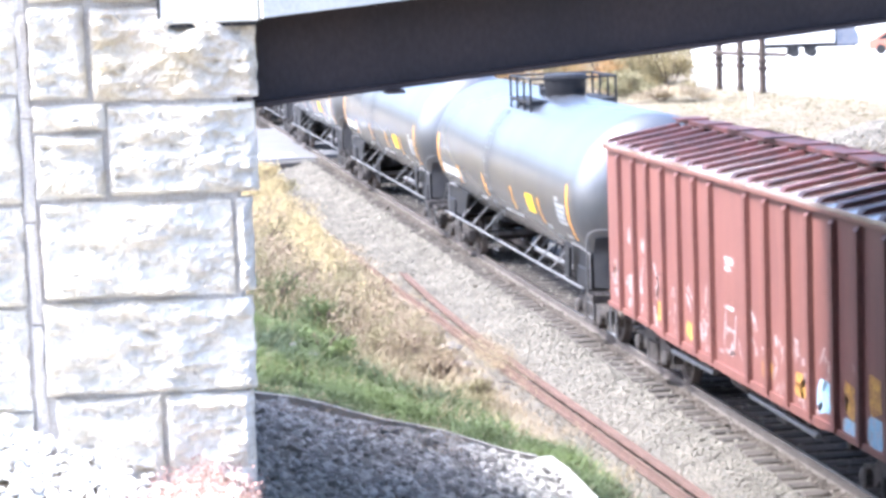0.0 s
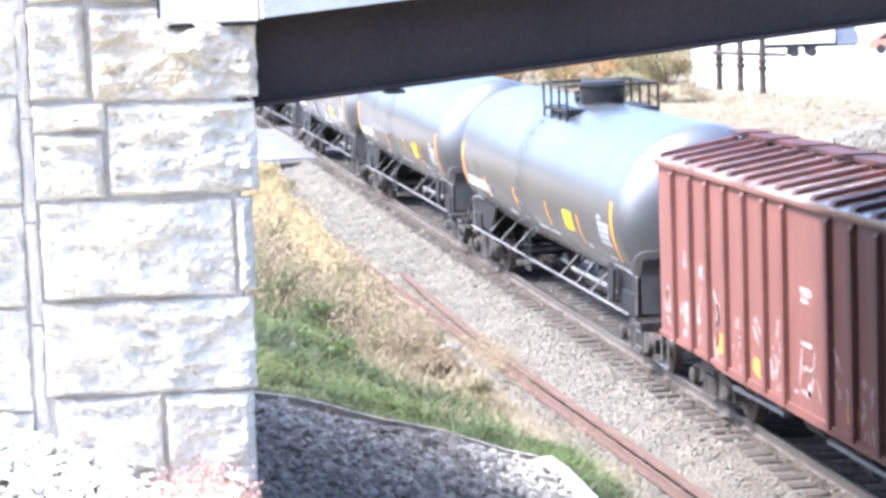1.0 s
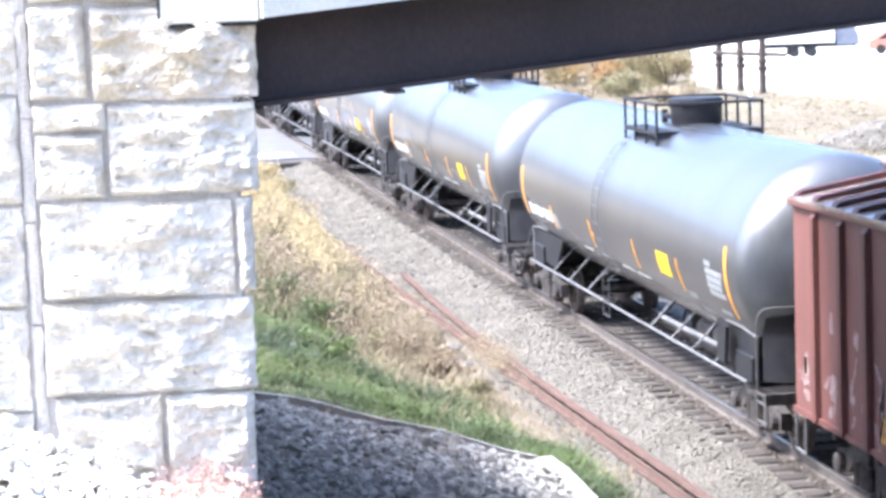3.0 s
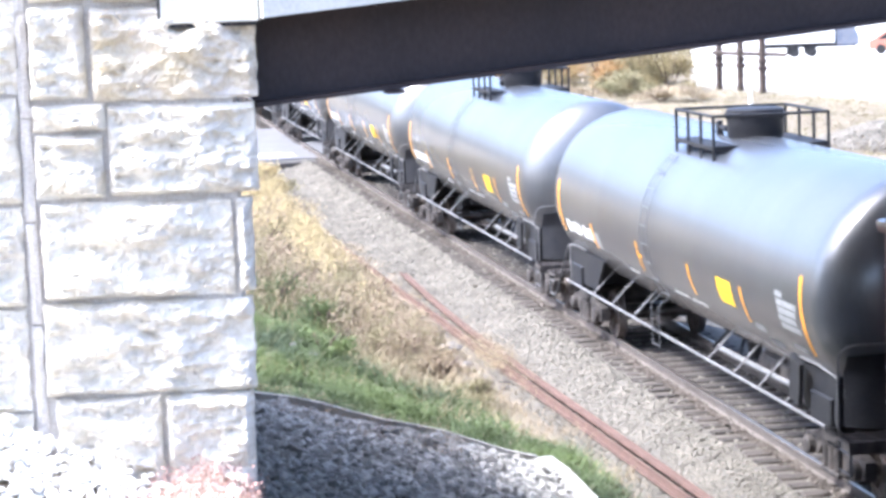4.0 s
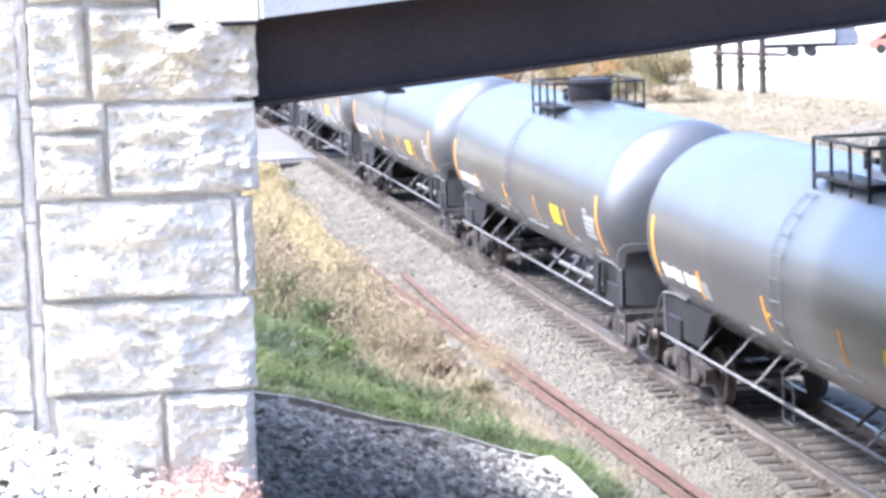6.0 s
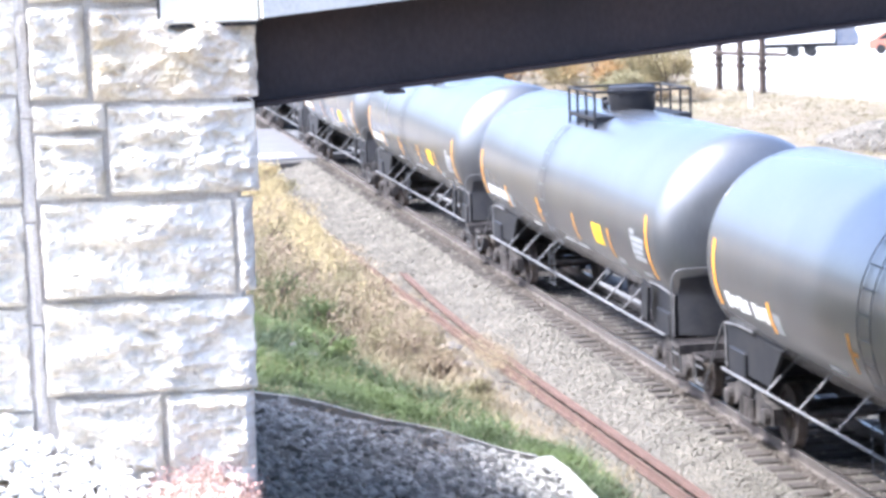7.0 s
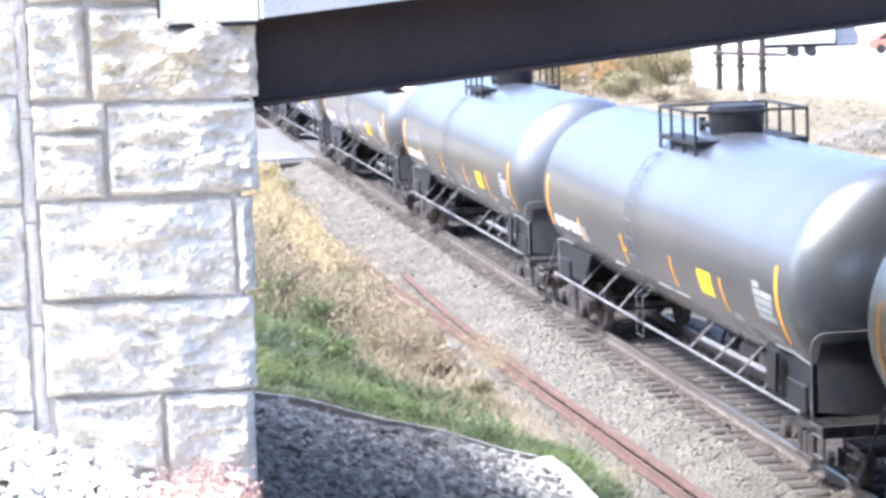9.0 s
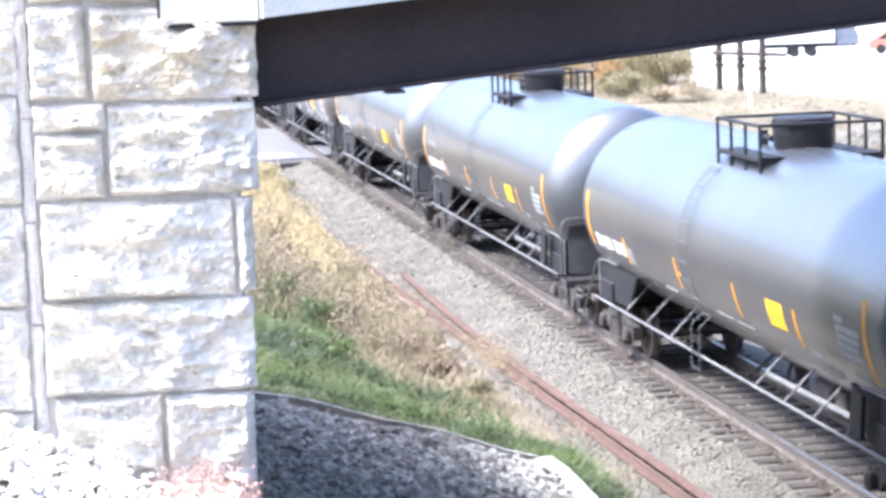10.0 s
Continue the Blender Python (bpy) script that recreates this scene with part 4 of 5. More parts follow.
def make_boxcar():
    L, W, Z0, Z1 = 14.7, 1.5, 1.02, 3.86
    car = thing("boxcar", "oxide-red ribbed boxcar with faded graffiti along its lower sides", "boxcar", "", (0, 0, 0))
    bm = bmesh.new()
    box(bm, 0.0, L, -W + 0.06, W - 0.06, Z0, Z1 - 0.02, 0.01)
    part("body", bm, BOX_RED, car)
    for s in (-1, 1):
        bm = bmesh.new()
        box(bm, -0.02, L + 0.02, s * (W - 0.06), s * (W + 0.02), Z1 - 0.13, Z1, 0.01)
        part("top_rail", bm, BOX_RED, car)
        bm = bmesh.new()
        prism(bm, [(0.0, Z0 + 0.05), (0.0, Z0 - 0.03), (3.0, Z0 - 0.03), (3.4, Z0 - 0.07), (L - 3.4, Z0 - 0.07), (L - 3.0, Z0 - 0.03), (L, Z0 - 0.03), (L, Z0 + 0.05)], s * (W - 0.06), s * (W - 0.02))
        part("side_sill", bm, BOX_RED, car)
        ribs = [0.93, 1.92, 2.82, 3.74, 4.67, 5.58, 6.44, 8.22, 9.10, 9.99, 10.90, 11.84, 12.75, 13.70]
        for x in ribs:
            bm = bmesh.new()
            prism(bm, [(x - 0.085, s * (W - 0.07)), (x - 0.065, s * (W + 0.015)), (x + 0.065, s * (W + 0.015)), (x + 0.085, s * (W - 0.07))], 0, 1)
            for v in bm.verts:
                v.co = (v.co.x, v.co.z, Z0 + 0.0 if v.co.y < 0.5 else Z1 - 0.12)
            bmesh.ops.recalc_face_normals(bm, faces=bm.faces)
            top = [v for v in bm.verts if v.co.z > Z1 - 0.2 and abs(v.co.y) > W]
            for v in top:
                v.co.z -= 0.10
            part("rib", bm, BOX_RIB, car)
    for x in (0.0, L):
        e = -1 if x == 0 else 1
        bm = bmesh.new()
        for k in range(7):
            z = Z0 + 0.25 + 0.38 * k
            box(bm, x, x + e * 0.06, -W + 0.15, W - 0.15, z, z + 0.16, 0.025)
        part("end_corrugation", bm, BOX_RED, car)
        bm = bmesh.new()
        for s in (-1, 1):
            for z in (1.3, 1.7, 2.1, 2.5, 2.9, 3.3):
                bent(bm, [(x + e * 0.01, s * 0.95, z), (x + e * 0.10, s * 0.95, z), (x + e * 0.10, s * 1.40, z), (x + e * 0.01, s * 1.40, z)], 0.016, 6)
        part("end_ladder", bm, PIPE, car, "pale grab irons on the car's end")
        bm = bmesh.new()
        box(bm, x, x + e * 0.75, -0.12, 0.12, 0.76, 0.98, 0.03)
        part("coupler", bm, STEEL_DIRTY, car)
    # roof: low ridge, pressed panels with upstanding seams, running board seats
    bm = bmesh.new()
    for s in (-1, 1):
        v = [bm.verts.new(p) for p in ((-0.02, 0, 4.10), (L + 0.02, 0, 4.10), (L + 0.02, s * (W + 0.03), Z1), (-0.02, s * (W + 0.03), Z1), (-0.02, 0, 4.02), (L + 0.02, 0, 4.02), (L + 0.02, s * (W + 0.03), Z1 - 0.06), (-0.02, s * (W + 0.03), Z1 - 0.06))]
        for f in ((0, 1, 2, 3), (4, 5, 6, 7), (0, 1, 5, 4), (2, 3, 7, 6), (1, 2, 6, 5), (0, 3, 7, 4)):
            bm.faces.new([v[i] for i in f])
    roof = part("roof", bm, BOX_ROOF, car, "weathered red roof with sky sheen in its panels and shade-dark upstanding seams")
    n = 20
    for k in range(n):
        x = 0.3 + (L - 0.6) * k / (n - 1)
        for s in (-1, 1):
            bm = bmesh.new()
            w0, w1, h = 0.11, 0.095, 0.068
            pts = []
            for y, z in ((s * 0.22, 4.07), (s * (W - 0.05), Z1 + 0.0)):
                pts.append([bm.verts.new(p) for p in ((x - w0, y, z), (x - w1, y, z + h), (x + w1, y, z + h), (x + w0, y, z))])
            tip = [bm.verts.new((x + d, s * (W + 0.02), Z1)) for d in (-w1, w1)]
            a, b = pts
            for f in ((a[0], b[0], b[1], a[1]), (a[1], b[1], b[2], a[2]), (a[2], b[2], b[3], a[3]), (a[0], a[1], a[2], a[3]), (b[0], tip[0], b[1]), (b[1], tip[0], tip[1], b[2]), (b[2], tip[1], b[3])):
                bm.faces.new(f)
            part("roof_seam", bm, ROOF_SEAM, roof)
    bm = bmesh.new()
    box(bm, -0.05, L + 0.05, -0.17, 0.17, 4.12, 4.20, 0.01)
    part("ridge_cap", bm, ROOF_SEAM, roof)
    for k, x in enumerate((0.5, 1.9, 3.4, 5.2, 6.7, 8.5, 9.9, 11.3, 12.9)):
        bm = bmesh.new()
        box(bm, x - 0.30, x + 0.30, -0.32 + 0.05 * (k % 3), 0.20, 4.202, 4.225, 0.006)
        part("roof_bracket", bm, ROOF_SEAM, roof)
    # faded paint on the sides
    r = random.Random(4)
    def patch(name, mat, label, quads):
        for x, z, w, h, lean in quads:
            bm = bmesh.new()
            y = -W + 0.056
            v = []
            for k in range(9):
                t = 2 * math.pi * k / 9
                a = math.copysign(abs(math.cos(t)) ** 0.6, math.cos(t)) * r.uniform(0.7, 1.1)
                c = math.copysign(abs(math.sin(t)) ** 0.6, math.sin(t)) * r.uniform(0.7, 1.1)
                v.append(bm.verts.new((x + a * w / 2 + lean * c * h, y, z + c * h / 2)))
            bm.faces.new(v)
            part(name, bm, mat, car, label)
    white = [(1.45, 2.35, 0.18, 0.30, 0), (2.35, 2.28, 0.20, 0.26, 0), (0.45, 1.62, 0.22, 0.5, 0), (0.45, 1.3, 0.26, 0.12, 0), (1.5, 1.55, 0.25, 0.4, 0.1), (7.25, 2.62, 0.55, 0.14, -0.1), (7.2, 2.50, 0.35, 0.08, -0.1)]
    for k in range(64):
        panel = r.choice([1.45, 2.4, 3.3, 4.2, 5.1, 6.0, 7.3, 8.65, 9.55, 10.4, 11.4, 12.3])
        white.append((panel + r.uniform(-0.25, 0.25), r.uniform(1.15, 1.95), r.uniform(0.04, 0.16), r.uniform(0.10, 0.40), r.uniform(-0.5, 0.5)))
    for k in range(44):
        panel = r.choice([0.45, 1.45, 2.4, 3.3, 4.2, 5.1, 6.0, 8.65, 9.55, 10.4, 11.4, 12.3, 13.2])
        white.append((panel + r.uniform(-0.26, 0.26), r.uniform(1.12, 1.75), r.uniform(0.03, 0.09), r.uniform(0.06, 0.22), r.uniform(-0.8, 0.8)))
    for x, z, w, h, lean in ((7.0, 1.62, 0.07, 0.62, 0.12), (7.5, 1.60, 0.07, 0.60, 0.12), (7.25, 1.94, 0.52, 0.07, 0), (7.25, 1.62, 0.46, 0.07, 0), (7.2, 1.30, 0.55, 0.07, 0), (7.72, 1.42, 0.06, 0.34, -0.3), (6.8, 1.25, 0.2, 0.06, 0)):
        white.append((x, z, w, h, lean))
    patch("graffiti", GRAF_WHITE, "faded white graffiti", white)
    patch("graffiti", GRAF_YELLOW, "yellow graffiti patches", [(0.42, 1.66, 0.14, 0.3, 0), (3.3, 1.35, 0.4, 0.32, 0.1), (5.1, 1.30, 0.4, 0.3, 0), (9.0, 1.30, 0.5, 0.36, 0.1), (10.4, 1.36, 0.5, 0.42, 0), (12.3, 1.5, 0.5, 0.5, 0), (13.2, 1.7, 0.5, 0.6, 0)])
    patch("graffiti", GRAF_BLUE, "pale blue graffiti patches", [(11.35, 1.36, 0.6, 0.5, 0.1), (12.3, 1.15, 0.6, 0.3, 0), (13.2, 1.25, 0.6, 0.5, 0), (14.2, 1.4, 0.5, 0.7, 0)])
    # underframe
    bm = bmesh.new()
    box(bm, 0.1, L - 0.1, -0.35, 0.35, 0.72, 1.0, 0.02)
    for k in range(9):
        x = 1.2 + k * (L - 2.4) / 8
        box(bm, x - 0.08, x + 0.08, -1.35, 1.35, 0.82, 1.0, 0.01)
    part("underframe", bm, STEEL_DIRTY, car)
    bm = bmesh.new()
    rod(bm, (3.2, -1.2, 0.66), (5.6, -1.2, 0.70), 0.045)
    part("brake_rod", bm, PIPE, car, "pale brake rod under the floor")
    bm = bmesh.new()
    rod(bm, (7.4, -1.2, 0.68), (10.4, -1.2, 0.66), 0.045)
    part("brake_rod", bm, PIPE, car, "pale brake rod under the floor")
    bm = bmesh.new()
    lathe(bm, [(6.0, 0.1), (6.04, 0.2), (6.8, 0.2), (6.85, 0.08)], "X", 16, (0, -0.9, 0.72))
    part("brake_cylinder", bm, STEEL_DIRTY, car)
    bm = bmesh.new()
    box(bm, 8.4, 8.9, -1.15, -0.6, 0.5, 0.9, 0.03)
    part("valve_box", bm, STEEL_DIRTY, car)
    for x in (0.25, L - 0.25):
        for s in (-1, 1):
            bm = bmesh.new()
            bent(bm, [(x - 0.2, s * 1.46, 1.0), (x - 0.2, s * 1.46, 0.5), (x + 0.2, s * 1.46, 0.5), (x + 0.2, s * 1.46, 1.0)], 0.02, 6)
            part("sill_step", bm, PIPE, car)
    for x in (1.75, L - 1.75):
        t = piece("truck_frame", TRUCK_ME.data, car, pose(x, 0, 0))
        for dx in (-0.89, 0.89):
            piece("wheelset", WHEEL_ME.data, car, pose(x + dx, 0, 0.457))
    return car


TANKS = []
first_tank = make_tank_car()
for k in range(8):
    TANKS.append((first_tank if k == 0 else copy_thing(first_tank, pose(0, 0, 0)), -49.026 - 18.0903 * k))
BOXCAR = (make_boxcar(), -39.205)
for ob in (TRUCK_ME, WHEEL_ME):
    bpy.data.objects.remove(ob)


# ---------------- vegetation ----------------
def scatter(count, x0, x1, y0, y1, keep):
    x, y = rng.uniform(x0, x1, count), rng.uniform(y0, y1, count)
    k = keep(x, y) > rng.random(count)
    x, y = x[k], y[k]
    return np.stack([x, y, height(x, y)], -1)


def patchy(x, y, f=1.0):
    return 0.5 + 0.5 * np.sin(x * 0.9 * f + 1.3 * np.sin(y * 1.1 * f)) * np.sin(y * 1.3 * f + np.sin(x * 0.7 * f))


def green_zone(x, y):
    """A wedge of green beside the kerb that widens away from the track."""
    edge = -32.0 - np.clip(-4.2 - y, 0, 5) * 3.8 + 1.6 * np.sin(y * 3.1) + 1.2 * np.sin(x * 1.3)
    return np.clip((x - edge) / 5.0 + 0.5, 0, 1) * (x < -31.05) * (y < -3.9)


def make_grass():
    pts = scatter(170000, -56, -31, -9.6, -3.5, lambda x, y: green_zone(x, y) * (0.35 + 0.65 * patchy(x, y, 1.7)))
    tagged(blades("grass", pts, rng.uniform(0.05, 0.22, len(pts)) * (0.35 + 1.0 * patchy(pts[:, 0], pts[:, 1], 2.2)), 0.008, GRASS, 2.6), "fresh green grass on the bank beside the kerb", "grass", kind="stuff")
    pts = scatter(26000, -33.5, -20, -4.3, -3.3, lambda x, y: np.clip((-3.2 - y) * 1.6, 0, 1) * (0.3 + 0.7 * patchy(x, y, 2.0)))
    tagged(blades("grass", pts, rng.uniform(0.05, 0.20, len(pts)), 0.008, GRASS, 2.2), "short green grass between kerb and ballast", "grass", kind="stuff")


def plumes(stems, tall, k, mat, label, leaf=0.020):
    """Feathery heads: a loose cloud of small leaves round the upper part of each stem."""
    heads = np.repeat(stems, k, 0)
    up = rng.random(len(heads)) ** 0.7
    spread = (0.04 + 0.13 * (1 - up))[:, None]
    heads = heads + np.concatenate([rng.normal(0, 1, (len(heads), 2)) * spread, (np.repeat(tall, k) * (0.25 + 0.8 * up))[:, None]], 1)
    tagged(leaves("seed_heads", heads, leaf, mat), label, "weeds", kind="stuff")


def make_weeds():
    bare = lambda x, y: np.clip((-3.75 - y) / 0.9, 0, 1)   # pale soil shows beside the rails
    pts = scatter(90000, -86, -33, -9.4, -3.7, lambda x, y: (1 - green_zone(x, y)) * (0.25 + 0.75 * patchy(x, y, 1.4)) * bare(x, y))
    tagged(blades("dry_weeds", pts, rng.uniform(0.10, 0.45, len(pts)) * (0.4 + 0.8 * patchy(pts[:, 0], pts[:, 1], 2.6)), 0.007, DRY, 2.0), "straw-coloured dry weeds on the trackside bank", "weeds", kind="stuff")
    pts = scatter(16000, -70, -34, -9.0, -4.3, lambda x, y: (1 - 0.5 * green_zone(x, y)) * (patchy(x, y, 1.9) ** 2))
    tagged(blades("brown_weeds", pts, rng.uniform(0.15, 0.5, len(pts)), 0.007, OLIVE, 1.6), "olive-brown tall weeds on the trackside bank", "weeds", kind="stuff")
    # plumes of seed heads on the taller stems
    stems = scatter(9000, -84, -38, -8.8, -3.8, lambda x, y: (1 - green_zone(x, y)) * (0.3 + 0.7 * patchy(x, y, 1.4)) * bare(x, y))
    tall = rng.uniform(0.35, 1.0, len(stems)) * np.clip((-3.55 - stems[:, 1]) / 1.2, 0.3, 1.1)
    gold = (stems[:, 0] < -51 + 4 * np.sin(stems[:, 1] * 2.0) + rng.normal(0, 2.5, len(stems)))
    pale = ~gold & (rng.random(len(stems)) < 0.4)
    plumes(stems[gold], tall[gold], 42, GOLD, "golden dry seed heads of goldenrod on the bank")
    plumes(stems[pale], tall[pale] * 0.9, 36, OLIVE, "olive-brown feathery weeds on the bank")
    brown = ~gold & ~pale
    plumes(stems[brown], tall[brown], 36, MAUVE, "mauve-brown feathery weeds on the bank")
    tagged(blades("stems", stems, tall, 0.006, DRY, 0.3), "dry upright stems under feathery seed heads", "weeds", kind="stuff")
    # leafy green herbs that break up the grass
    herbs = scatter(2600, -47, -31.3, -9.2, -4.0, lambda x, y: green_zone(x, y) * patchy(x, y, 2.4) ** 1.5)
    plumes(herbs, rng.uniform(0.10, 0.34, len(herbs)), 44, GRASS, "low leafy green herbs in the grass", 0.016)
    # brown stalks along the kerb and on the crushed stone
    pts = scatter(5200, -32.6, -29.4, -8.8, -5.6, lambda x, y: 0.15 + 0.85 * patchy(x, y, 2.8) ** 2)
    pts[:, 2] += np.where(pts[:, 0] > -31.1, 0.15, 0.0)
    plumes(pts[:300], rng.uniform(0.06, 0.22, 300), 14, MAUVE, "brown dead stalks along the kerb", 0.013)
    # thin litter along the discarded rails, and a tuft that grows over them
    pts = scatter(14000, -62, -20, -4.2, -2.9, lambda x, y: (0.08 + 0.9 * patchy(x, y, 2.2) ** 3))
    tagged(blades("trackside_weeds", pts, rng.uniform(0.04, 0.18, len(pts)), 0.008, DRY, 2.0), "thin dry weeds round the rusted rails", "weeds", kind="stuff")
    tuft = np.stack([rng.normal(-42.2, 1.3, 260), rng.normal(-3.0, 0.16, 260)], -1)
    tuft = np.concatenate([tuft, height(tuft[:, 0], tuft[:, 1])[:, None]], 1)
    plumes(tuft, rng.uniform(0.12, 0.42, len(tuft)), 22, DRY, "straw-coloured tuft growing over the rusted rails", 0.014)
    # pinkish weeds at the foot of the wall
    pts = []
    for _ in range(620):
        u, d = min(-0.12, random.gauss(-0.42, 0.20)), random.uniform(0.08, 0.8)
        p = WALL @ Vector((u, -d, 3.80 + random.uniform(-0.05, 0.26) * max(0.25, 1 - abs(u + 0.45) * 1.6)))
        pts.append(tuple(p))
    tagged(leaves("red_weeds", np.repeat(np.array(pts), 6, 0) + rng.normal(0, 0.035, (len(pts) * 6, 3)), 0.012, PINK), "pinkish-red autumn weeds at the foot of the wall", "weeds", kind="stuff")


def make_shrub(x, y, z, w, h, mat, label, seed, amount=2600, leaf=0.07):
    r = np.random.default_rng(seed)
    t = thing("shrub", label, "shrub", "shrubs behind the track", (x, y, z))
    bm = bmesh.new()
    for k in range(7):
        a = 2 * math.pi * k / 7 + r.uniform(-0.4, 0.4)
        q = (math.cos(a) * w * 0.28, math.sin(a) * w * 0.28, h * r.uniform(0.5, 0.75))
        rod(bm, (0, 0, -0.05), q, 0.03, 5)
        rod(bm, q, (q[0] * 1.5, q[1] * 1.5, q[2] + h * 0.2), 0.015, 5)
    part("stem", bm, BARK, t)
    lumps = r.normal(0, 1, (14, 3)) * np.array([w * 0.26, w * 0.26, h * 0.2]) + np.array([0, 0, h * 0.55])
    c = lumps[r.integers(0, 14, amount)] + r.normal(0, 1, (amount, 3)) * np.array([w * 0.1, w * 0.1, h * 0.11])
    c[:, 2] = np.abs(c[:, 2])
    leaves("crown", c, leaf, mat, t)


def make_far_side():
    spots = [(-121, 11.0, 3.2, 2.2, AUTUMN), (-124, 14.0, 3.6, 2.5, AUTUMN), (-122, 16.2, 3.0, 2.3, SHRUB), (-120, 18.3, 3.4, 2.3, AUTUMN), (-119, 20.0, 2.8, 2.6, SHRUB), (-117.5, 21.0, 2.6, 2.3, SHRUB), (-116, 18.0, 3.0, 1.2, OLIVE),
             (-112, 14.0, 3.2, 0.9, DRY), (-110, 18.5, 3.0, 0.7, DRY), (-126, 8.0, 3.6, 2.2, AUTUMN), (-128, 4.5, 3.6, 2.2, SHRUB), (-131, 11.5, 4.2, 3.0, AUTUMN), (-131, 15.0, 4.2, 3.0, SHRUB), (-130, 18.0, 4.2, 3.0, AUTUMN), (-128, 20.8, 4.0, 3.0, SHRUB), (-127, 23.0, 3.2, 2.8, SHRUB), (-133, 8.0, 4.2, 3.0, AUTUMN), (-138, 20.5, 4.5, 3.6, AUTUMN), (-138, 16.0, 4.5, 3.6, SHRUB), (-138, 25.0, 4.0, 3.4, OLIVE)]
    bank_words = {id(GRASS): "low green bushy weed on the grassy bank", id(OLIVE): "olive-brown bushy weed on the trackside bank", id(MAUVE): "mauve-brown feathery bush on the trackside bank", id(GOLD): "golden bushy weed on the trackside bank", id(DRY): "straw-coloured dry bush on the trackside bank"}
    for k, (x, y, w, h, mat) in enumerate(((-43.5, -6.9, 1.3, 0.8, GRASS), (-41.5, -6.2, 1.1, 0.6, GRASS), (-46.0, -7.1, 1.4, 0.9, OLIVE), (-39.5, -5.6, 0.9, 0.5, OLIVE), (-38.0, -6.6, 1.0, 0.5, GRASS), (-51.0, -6.0, 1.3, 0.8, MAUVE), (-55.0, -5.9, 1.4, 0.9, MAUVE), (-48.5, -5.8, 1.0, 0.6, OLIVE),
                                          (-80.0, -4.5, 1.4, 0.9, GOLD), (-77.5, -5.0, 1.4, 1.0, GOLD), (-68.0, -4.8, 1.3, 0.9, GOLD), (-72.0, -5.4, 1.5, 1.0, GOLD), (-66.0, -5.6, 1.4, 0.9, GOLD), (-63.5, -4.8, 1.3, 0.8, GOLD), (-61.0, -5.5, 1.4, 0.9, GOLD), (-58.0, -4.9, 1.2, 0.8, GOLD),
                                          (-53.0, -5.0, 1.2, 0.8, DRY), (-50.0, -4.8, 1.2, 0.7, MAUVE), (-47.0, -4.7, 1.1, 0.6, DRY), (-44.6, -4.7, 1.0, 0.55, MAUVE), (-46.0, -5.4, 1.2, 0.7, OLIVE), (-43.0, -5.2, 1.1, 0.6, DRY), (-41.0, -4.6, 0.9, 0.45, OLIVE), (-57.0, -6.2, 1.5, 0.9, DRY), (-74.5, -4.9, 1.5, 1.0, GOLD), (-70.0, -4.5, 1.3, 0.8, GOLD), (-64.5, -6.2, 1.6, 1.0, GOLD), (-60.0, -6.3, 1.5, 0.9, OLIVE), (-55.5, -4.9, 1.2, 0.7, OLIVE), (-52.0, -6.4, 1.4, 0.9, OLIVE),
                                          (-48.6, -5.1, 1.2, 0.7, OLIVE), (-49.0, -6.6, 1.4, 0.8, MAUVE), (-45.5, -6.3, 1.2, 0.7, MAUVE), (-42.4, -5.7, 1.0, 0.6, OLIVE), (-40.0, -5.0, 0.9, 0.5, MAUVE), (-38.6, -4.6, 0.8, 0.4, DRY), (-44.0, -4.35, 0.8, 0.4, DRY), (-36.8, -4.3, 0.7, 0.35, OLIVE))):
        make_shrub(x, y, float(height(x, y)), w, h, mat, bank_words[id(mat)], 120 + k, 3200, 0.022)
    make_shrub(-71.5, -4.5, float(height(-71.5, -4.5)), 1.3, 1.0, OLIVE, "olive-brown bush among golden weeds", 90, 2600, 0.04)
    make_shrub(-75.0, -4.3, float(height(-75.0, -4.3)), 1.2, 0.9, GOLD, "golden bush among dry weeds", 91, 2200, 0.04)
    far_words = {id(AUTUMN): "orange-brown autumn shrub in dry grass", id(SHRUB): "dull green shrub in dry grass", id(OLIVE): "low olive-brown bush in dry grass", id(DRY): "low straw-coloured bush in dry grass"}
    for k, (x, y, w, h, mat) in enumerate(spots):
        make_shrub(x, y, float(height(x, y)), w, h, mat, far_words[id(mat)], 40 + k, 5600, 0.055)
    pts = scatter(60000, -140, -75, 5, 27, lambda x, y: (0.35 + 0.65 * patchy(x, y, 0.5)) * ((y - 0.235 * x) < 53.5))
    tagged(blades("dry_grass", pts, rng.uniform(0.04, 0.16, len(pts)), 0.014, FIELD, 2.2), "pale dry grass across the tracks", "grass", kind="stuff")
    # gravel heap
    count = 5000
    a, rr = rng.uniform(0, 2 * math.pi, count), np.sqrt(rng.random(count))
    x, y = -80 + 5.0 * rr * np.cos(a), 19.6 + 3.0 * rr * np.sin(a)
    z = height(x, y) + 1.0 * (1 - rr) ** 0.8
    tagged(stones("gravel_heap", np.stack([x, y, z], -1), rng.uniform(0.04, 0.11, count), BALLAST), "low heap of pale grey gravel", "gravel heap", kind="stuff")
    # slim white marker post
    bm = bmesh.new()
    lathe(bm, [(-0.1, 0.09), (1.05, 0.09), (1.10, 0.07), (1.12, 0.02)], "Z", 12)
    ob = tagged(part("marker_post", bm, WHITE_PANEL), "slim white marker post in dry grass", "post")
    ob.location = (-103.0, 20.85, float(height(-103, 20.85)))
    # rack of brown posts with cross beams
    rack = thing("pole_rack", "three dark brown timber posts joined by cross beams", "utility rack", "", (0, 0, 0))
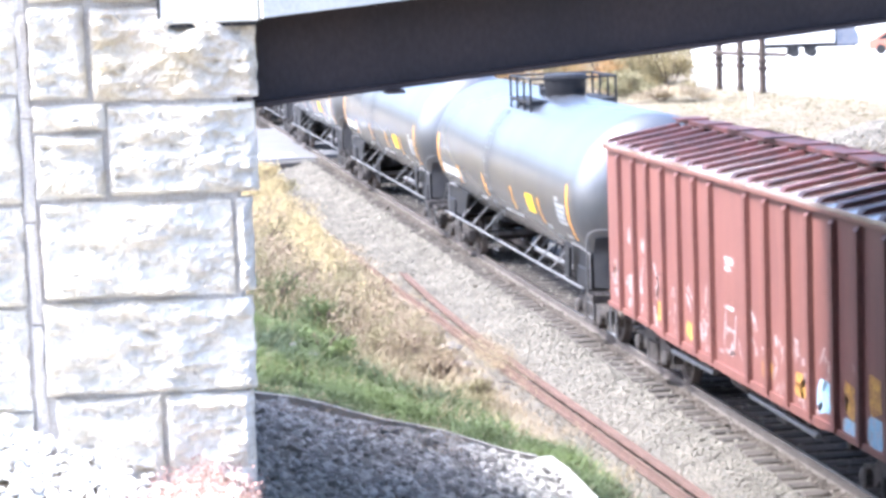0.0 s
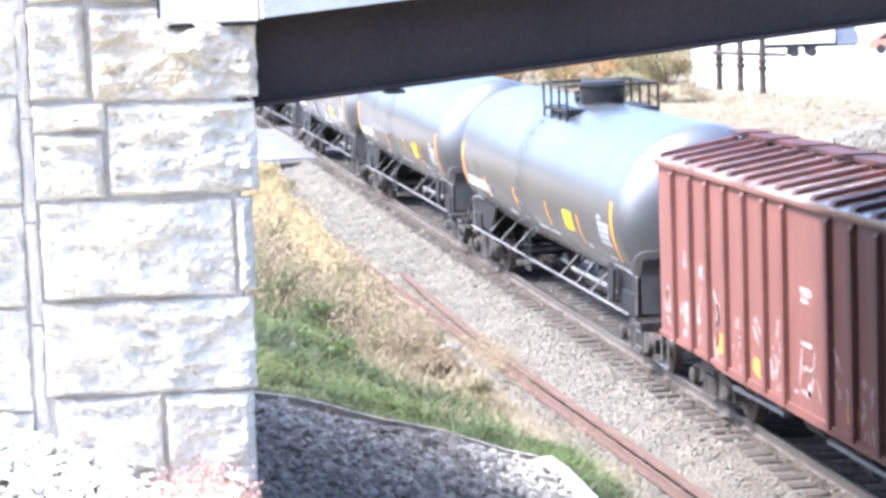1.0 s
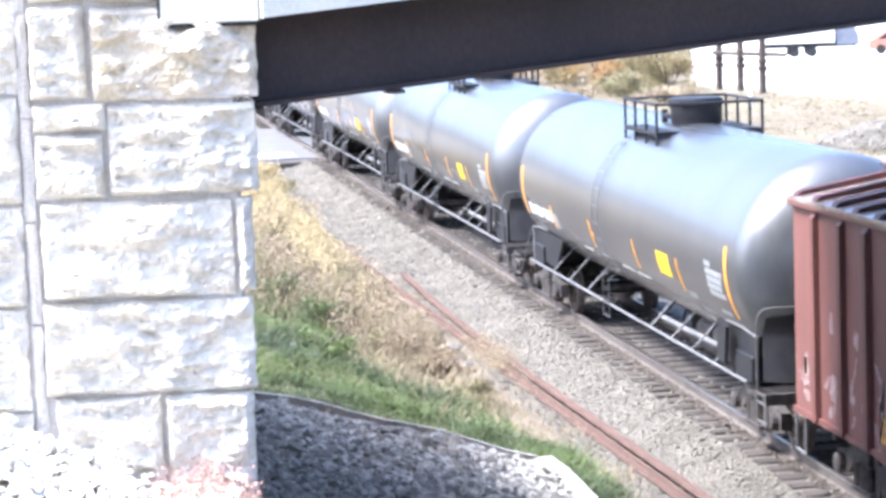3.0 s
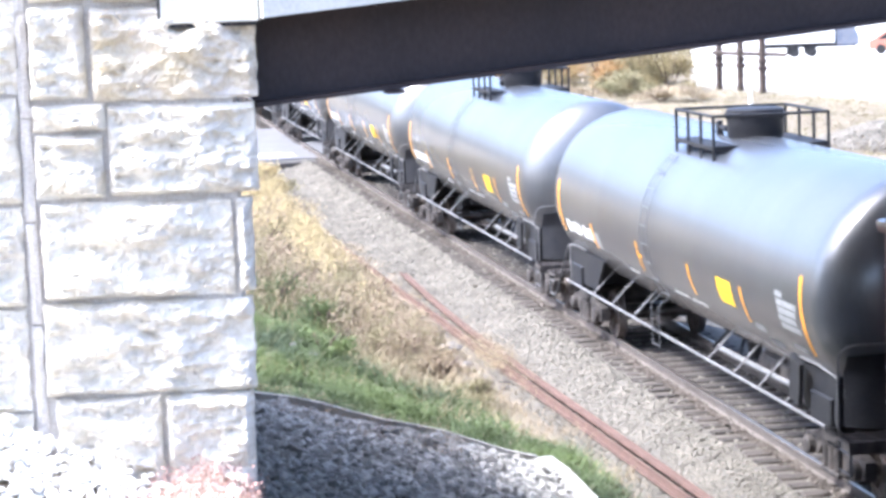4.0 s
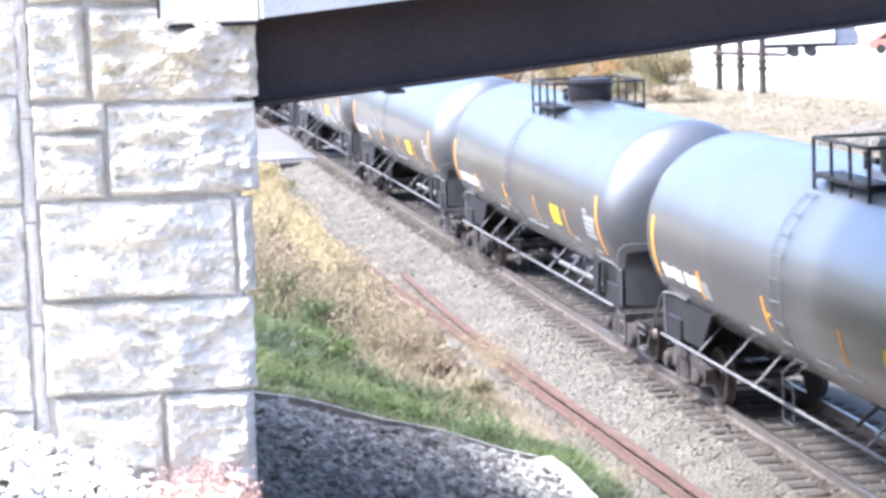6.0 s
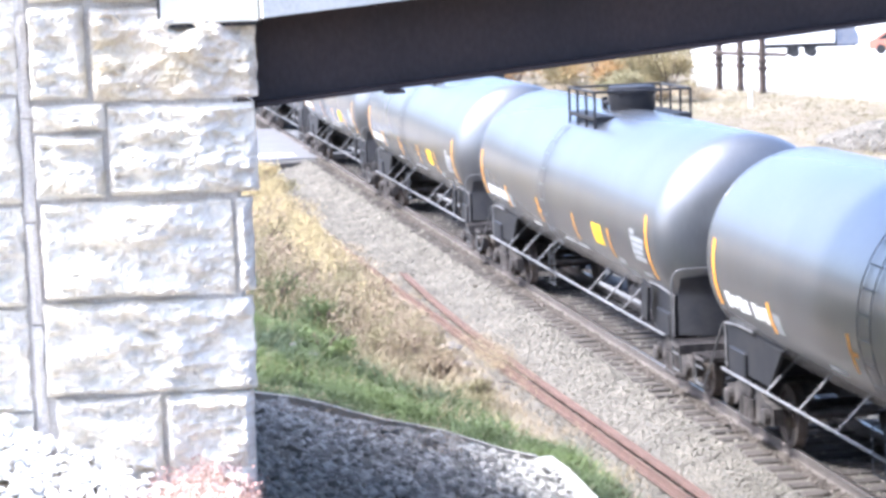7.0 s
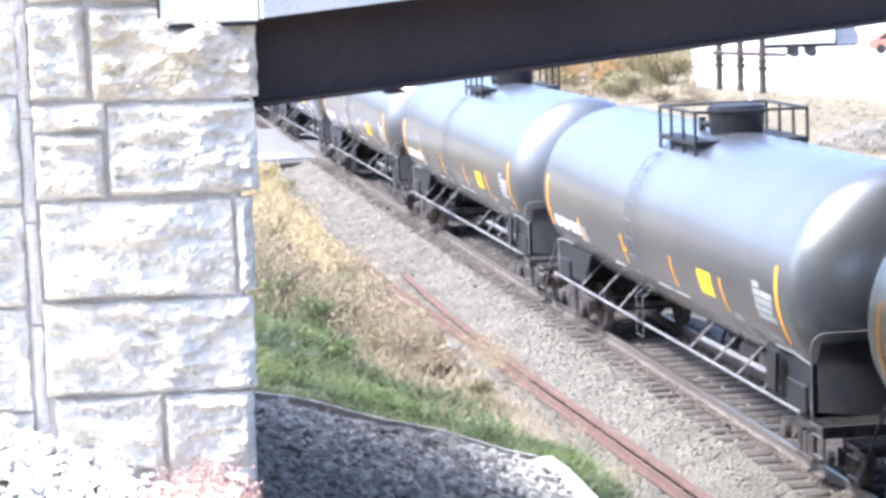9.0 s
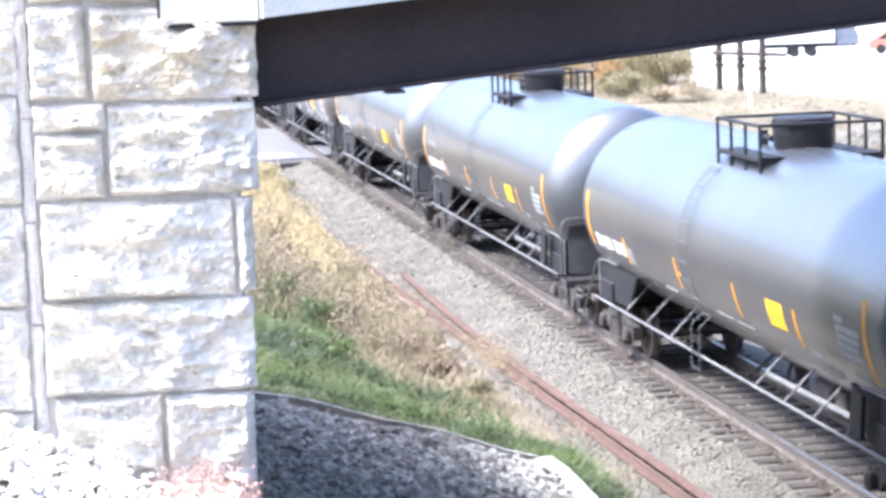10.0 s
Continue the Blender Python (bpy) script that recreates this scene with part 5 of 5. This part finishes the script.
    for x, y in ((-118.3, 23.9), (-116.0, 24.35), (-113.2, 24.65)):
        bm = bmesh.new()
        g = float(height(x, y))
        lathe(bm, [(g - 0.2, 0.18), (g + 4.6, 0.16), (g + 4.65, 0.10)], "Z", 12, (x, y, 0))
        part("post", bm, POLE_WOOD, rack)
        for z, w in ((0.75, 0.30), (1.2, 0.42), (1.55, 0.36)):
            bm = bmesh.new()
            box(bm, x - 0.2, x + 0.2, y - w / 2, y + w / 2, g + z, g + z + 0.22, 0.03)
            part("bracket_box", bm, POLE_WOOD, rack)
    bm = bmesh.new()
    rod(bm, (-118.4, 23.6, 1.90), (-112.3, 25.6, 1.90), 0.10)
    rod(bm, (-118.3, 23.6, 2.1), (-112.5, 25.2, 2.1), 0.035)
    part("cross_beam", bm, POLE_WOOD, rack)
    # white box truck in the yard
    truck = thing("box_truck", "white box truck with blue-grey cab on the pale yard", "truck", "", (-141.5, 36.25, 0.18))
    truck.rotation_euler = (0, 0, radians(76))
    bm = bmesh.new()
    box(bm, -2.6, 1.9, -1.2, 1.2, 1.12, 3.6, 0.05)
    part("cargo_box", bm, WHITE_PANEL, truck)
    bm = bmesh.new()
    box(bm, -2.6, 3.2, -0.9, 0.9, 0.85, 1.08, 0.02)
    part("chassis", bm, RUBBER, truck)
    bm = bmesh.new()
    prism(bm, [(2.0, 0.95), (3.4, 0.95), (3.4, 1.5), (3.1, 2.1), (2.0, 2.1)], -1.05, 1.05)
    part("cab", bm, BLUE_GREY, truck)
    for x in (-0.65, 0.45):
        for y in (-0.95, 0.95):
            bm = bmesh.new()
            lathe(bm, [(-0.14, 0.2), (-0.14, 0.34), (0.14, 0.34), (0.14, 0.2)], "Y", 20, (x, y, 0.60))
            part("wheel", bm, RUBBER, truck)
    # orange-red car beside it
    car = thing("parked_car", "orange-red parked car on the pale yard", "car", "", (-146, 44.5, 0.18))
    car.rotation_euler = (0, 0, radians(70))
    bm = bmesh.new()
    prism(bm, [(-2.1, 0.3), (2.1, 0.3), (2.15, 0.75), (1.2, 0.92), (0.6, 1.42), (-1.1, 1.45), (-1.8, 0.98), (-2.15, 0.85)], -0.85, 0.85)
    part("body", bm, RED_CAR, car)
    bm = bmesh.new()
    prism(bm, [(-1.55, 0.98), (1.0, 0.95), (0.5, 1.36), (-1.0, 1.38)], -0.862, 0.862)
    part("side_glass", bm, GLASS_DARK, car)
    for x in (-1.35, 1.35):
        for y in (-0.8, 0.8):
            bm = bmesh.new()
            lathe(bm, [(-0.1, 0.15), (-0.1, 0.32), (0.1, 0.32), (0.1, 0.15)], "Y", 20, (x, y, 0.32))
            part("wheel", bm, RUBBER, car)


make_grass()
make_weeds()
make_far_side()


# ---------------- what moves ----------------
def motions():
    """The train rolls towards the viewer at a nearly steady pace."""
    known = [(0.0, 0.0), (0.5, 1.717), (1.0, 3.432), (1.5, 5.142), (2.0, 6.842), (2.5, 8.531), (4.0, 13.584), (4.5, 15.281), (5.0, 16.994), (5.5, 18.712), (7.0, 23.870), (7.5, 25.581), (8.0, 27.282), (8.5, 28.976), (9.0, 30.663), (9.5, 32.346), (10.0, 34.032)]
    ts, ss = [k[0] for k in known], [k[1] for k in known]
    steps = [i * 0.2 for i in range(51)]
    way = [float(np.interp(t, ts, ss)) for t in steps]
    for car, x0 in TANKS + [BOXCAR]:
        walk(car, [(t, pose(x0 + s, 0, 0)) for t, s in known])
        for child in car.children:
            if child.name.startswith("wheelset"):
                at = child.matrix_basis.translation.copy()
                walk(child, [(t, pose(at.x, at.y, at.z, 0, math.degrees(s / 0.457), 0)) for t, s in zip(steps, way)])


motions()
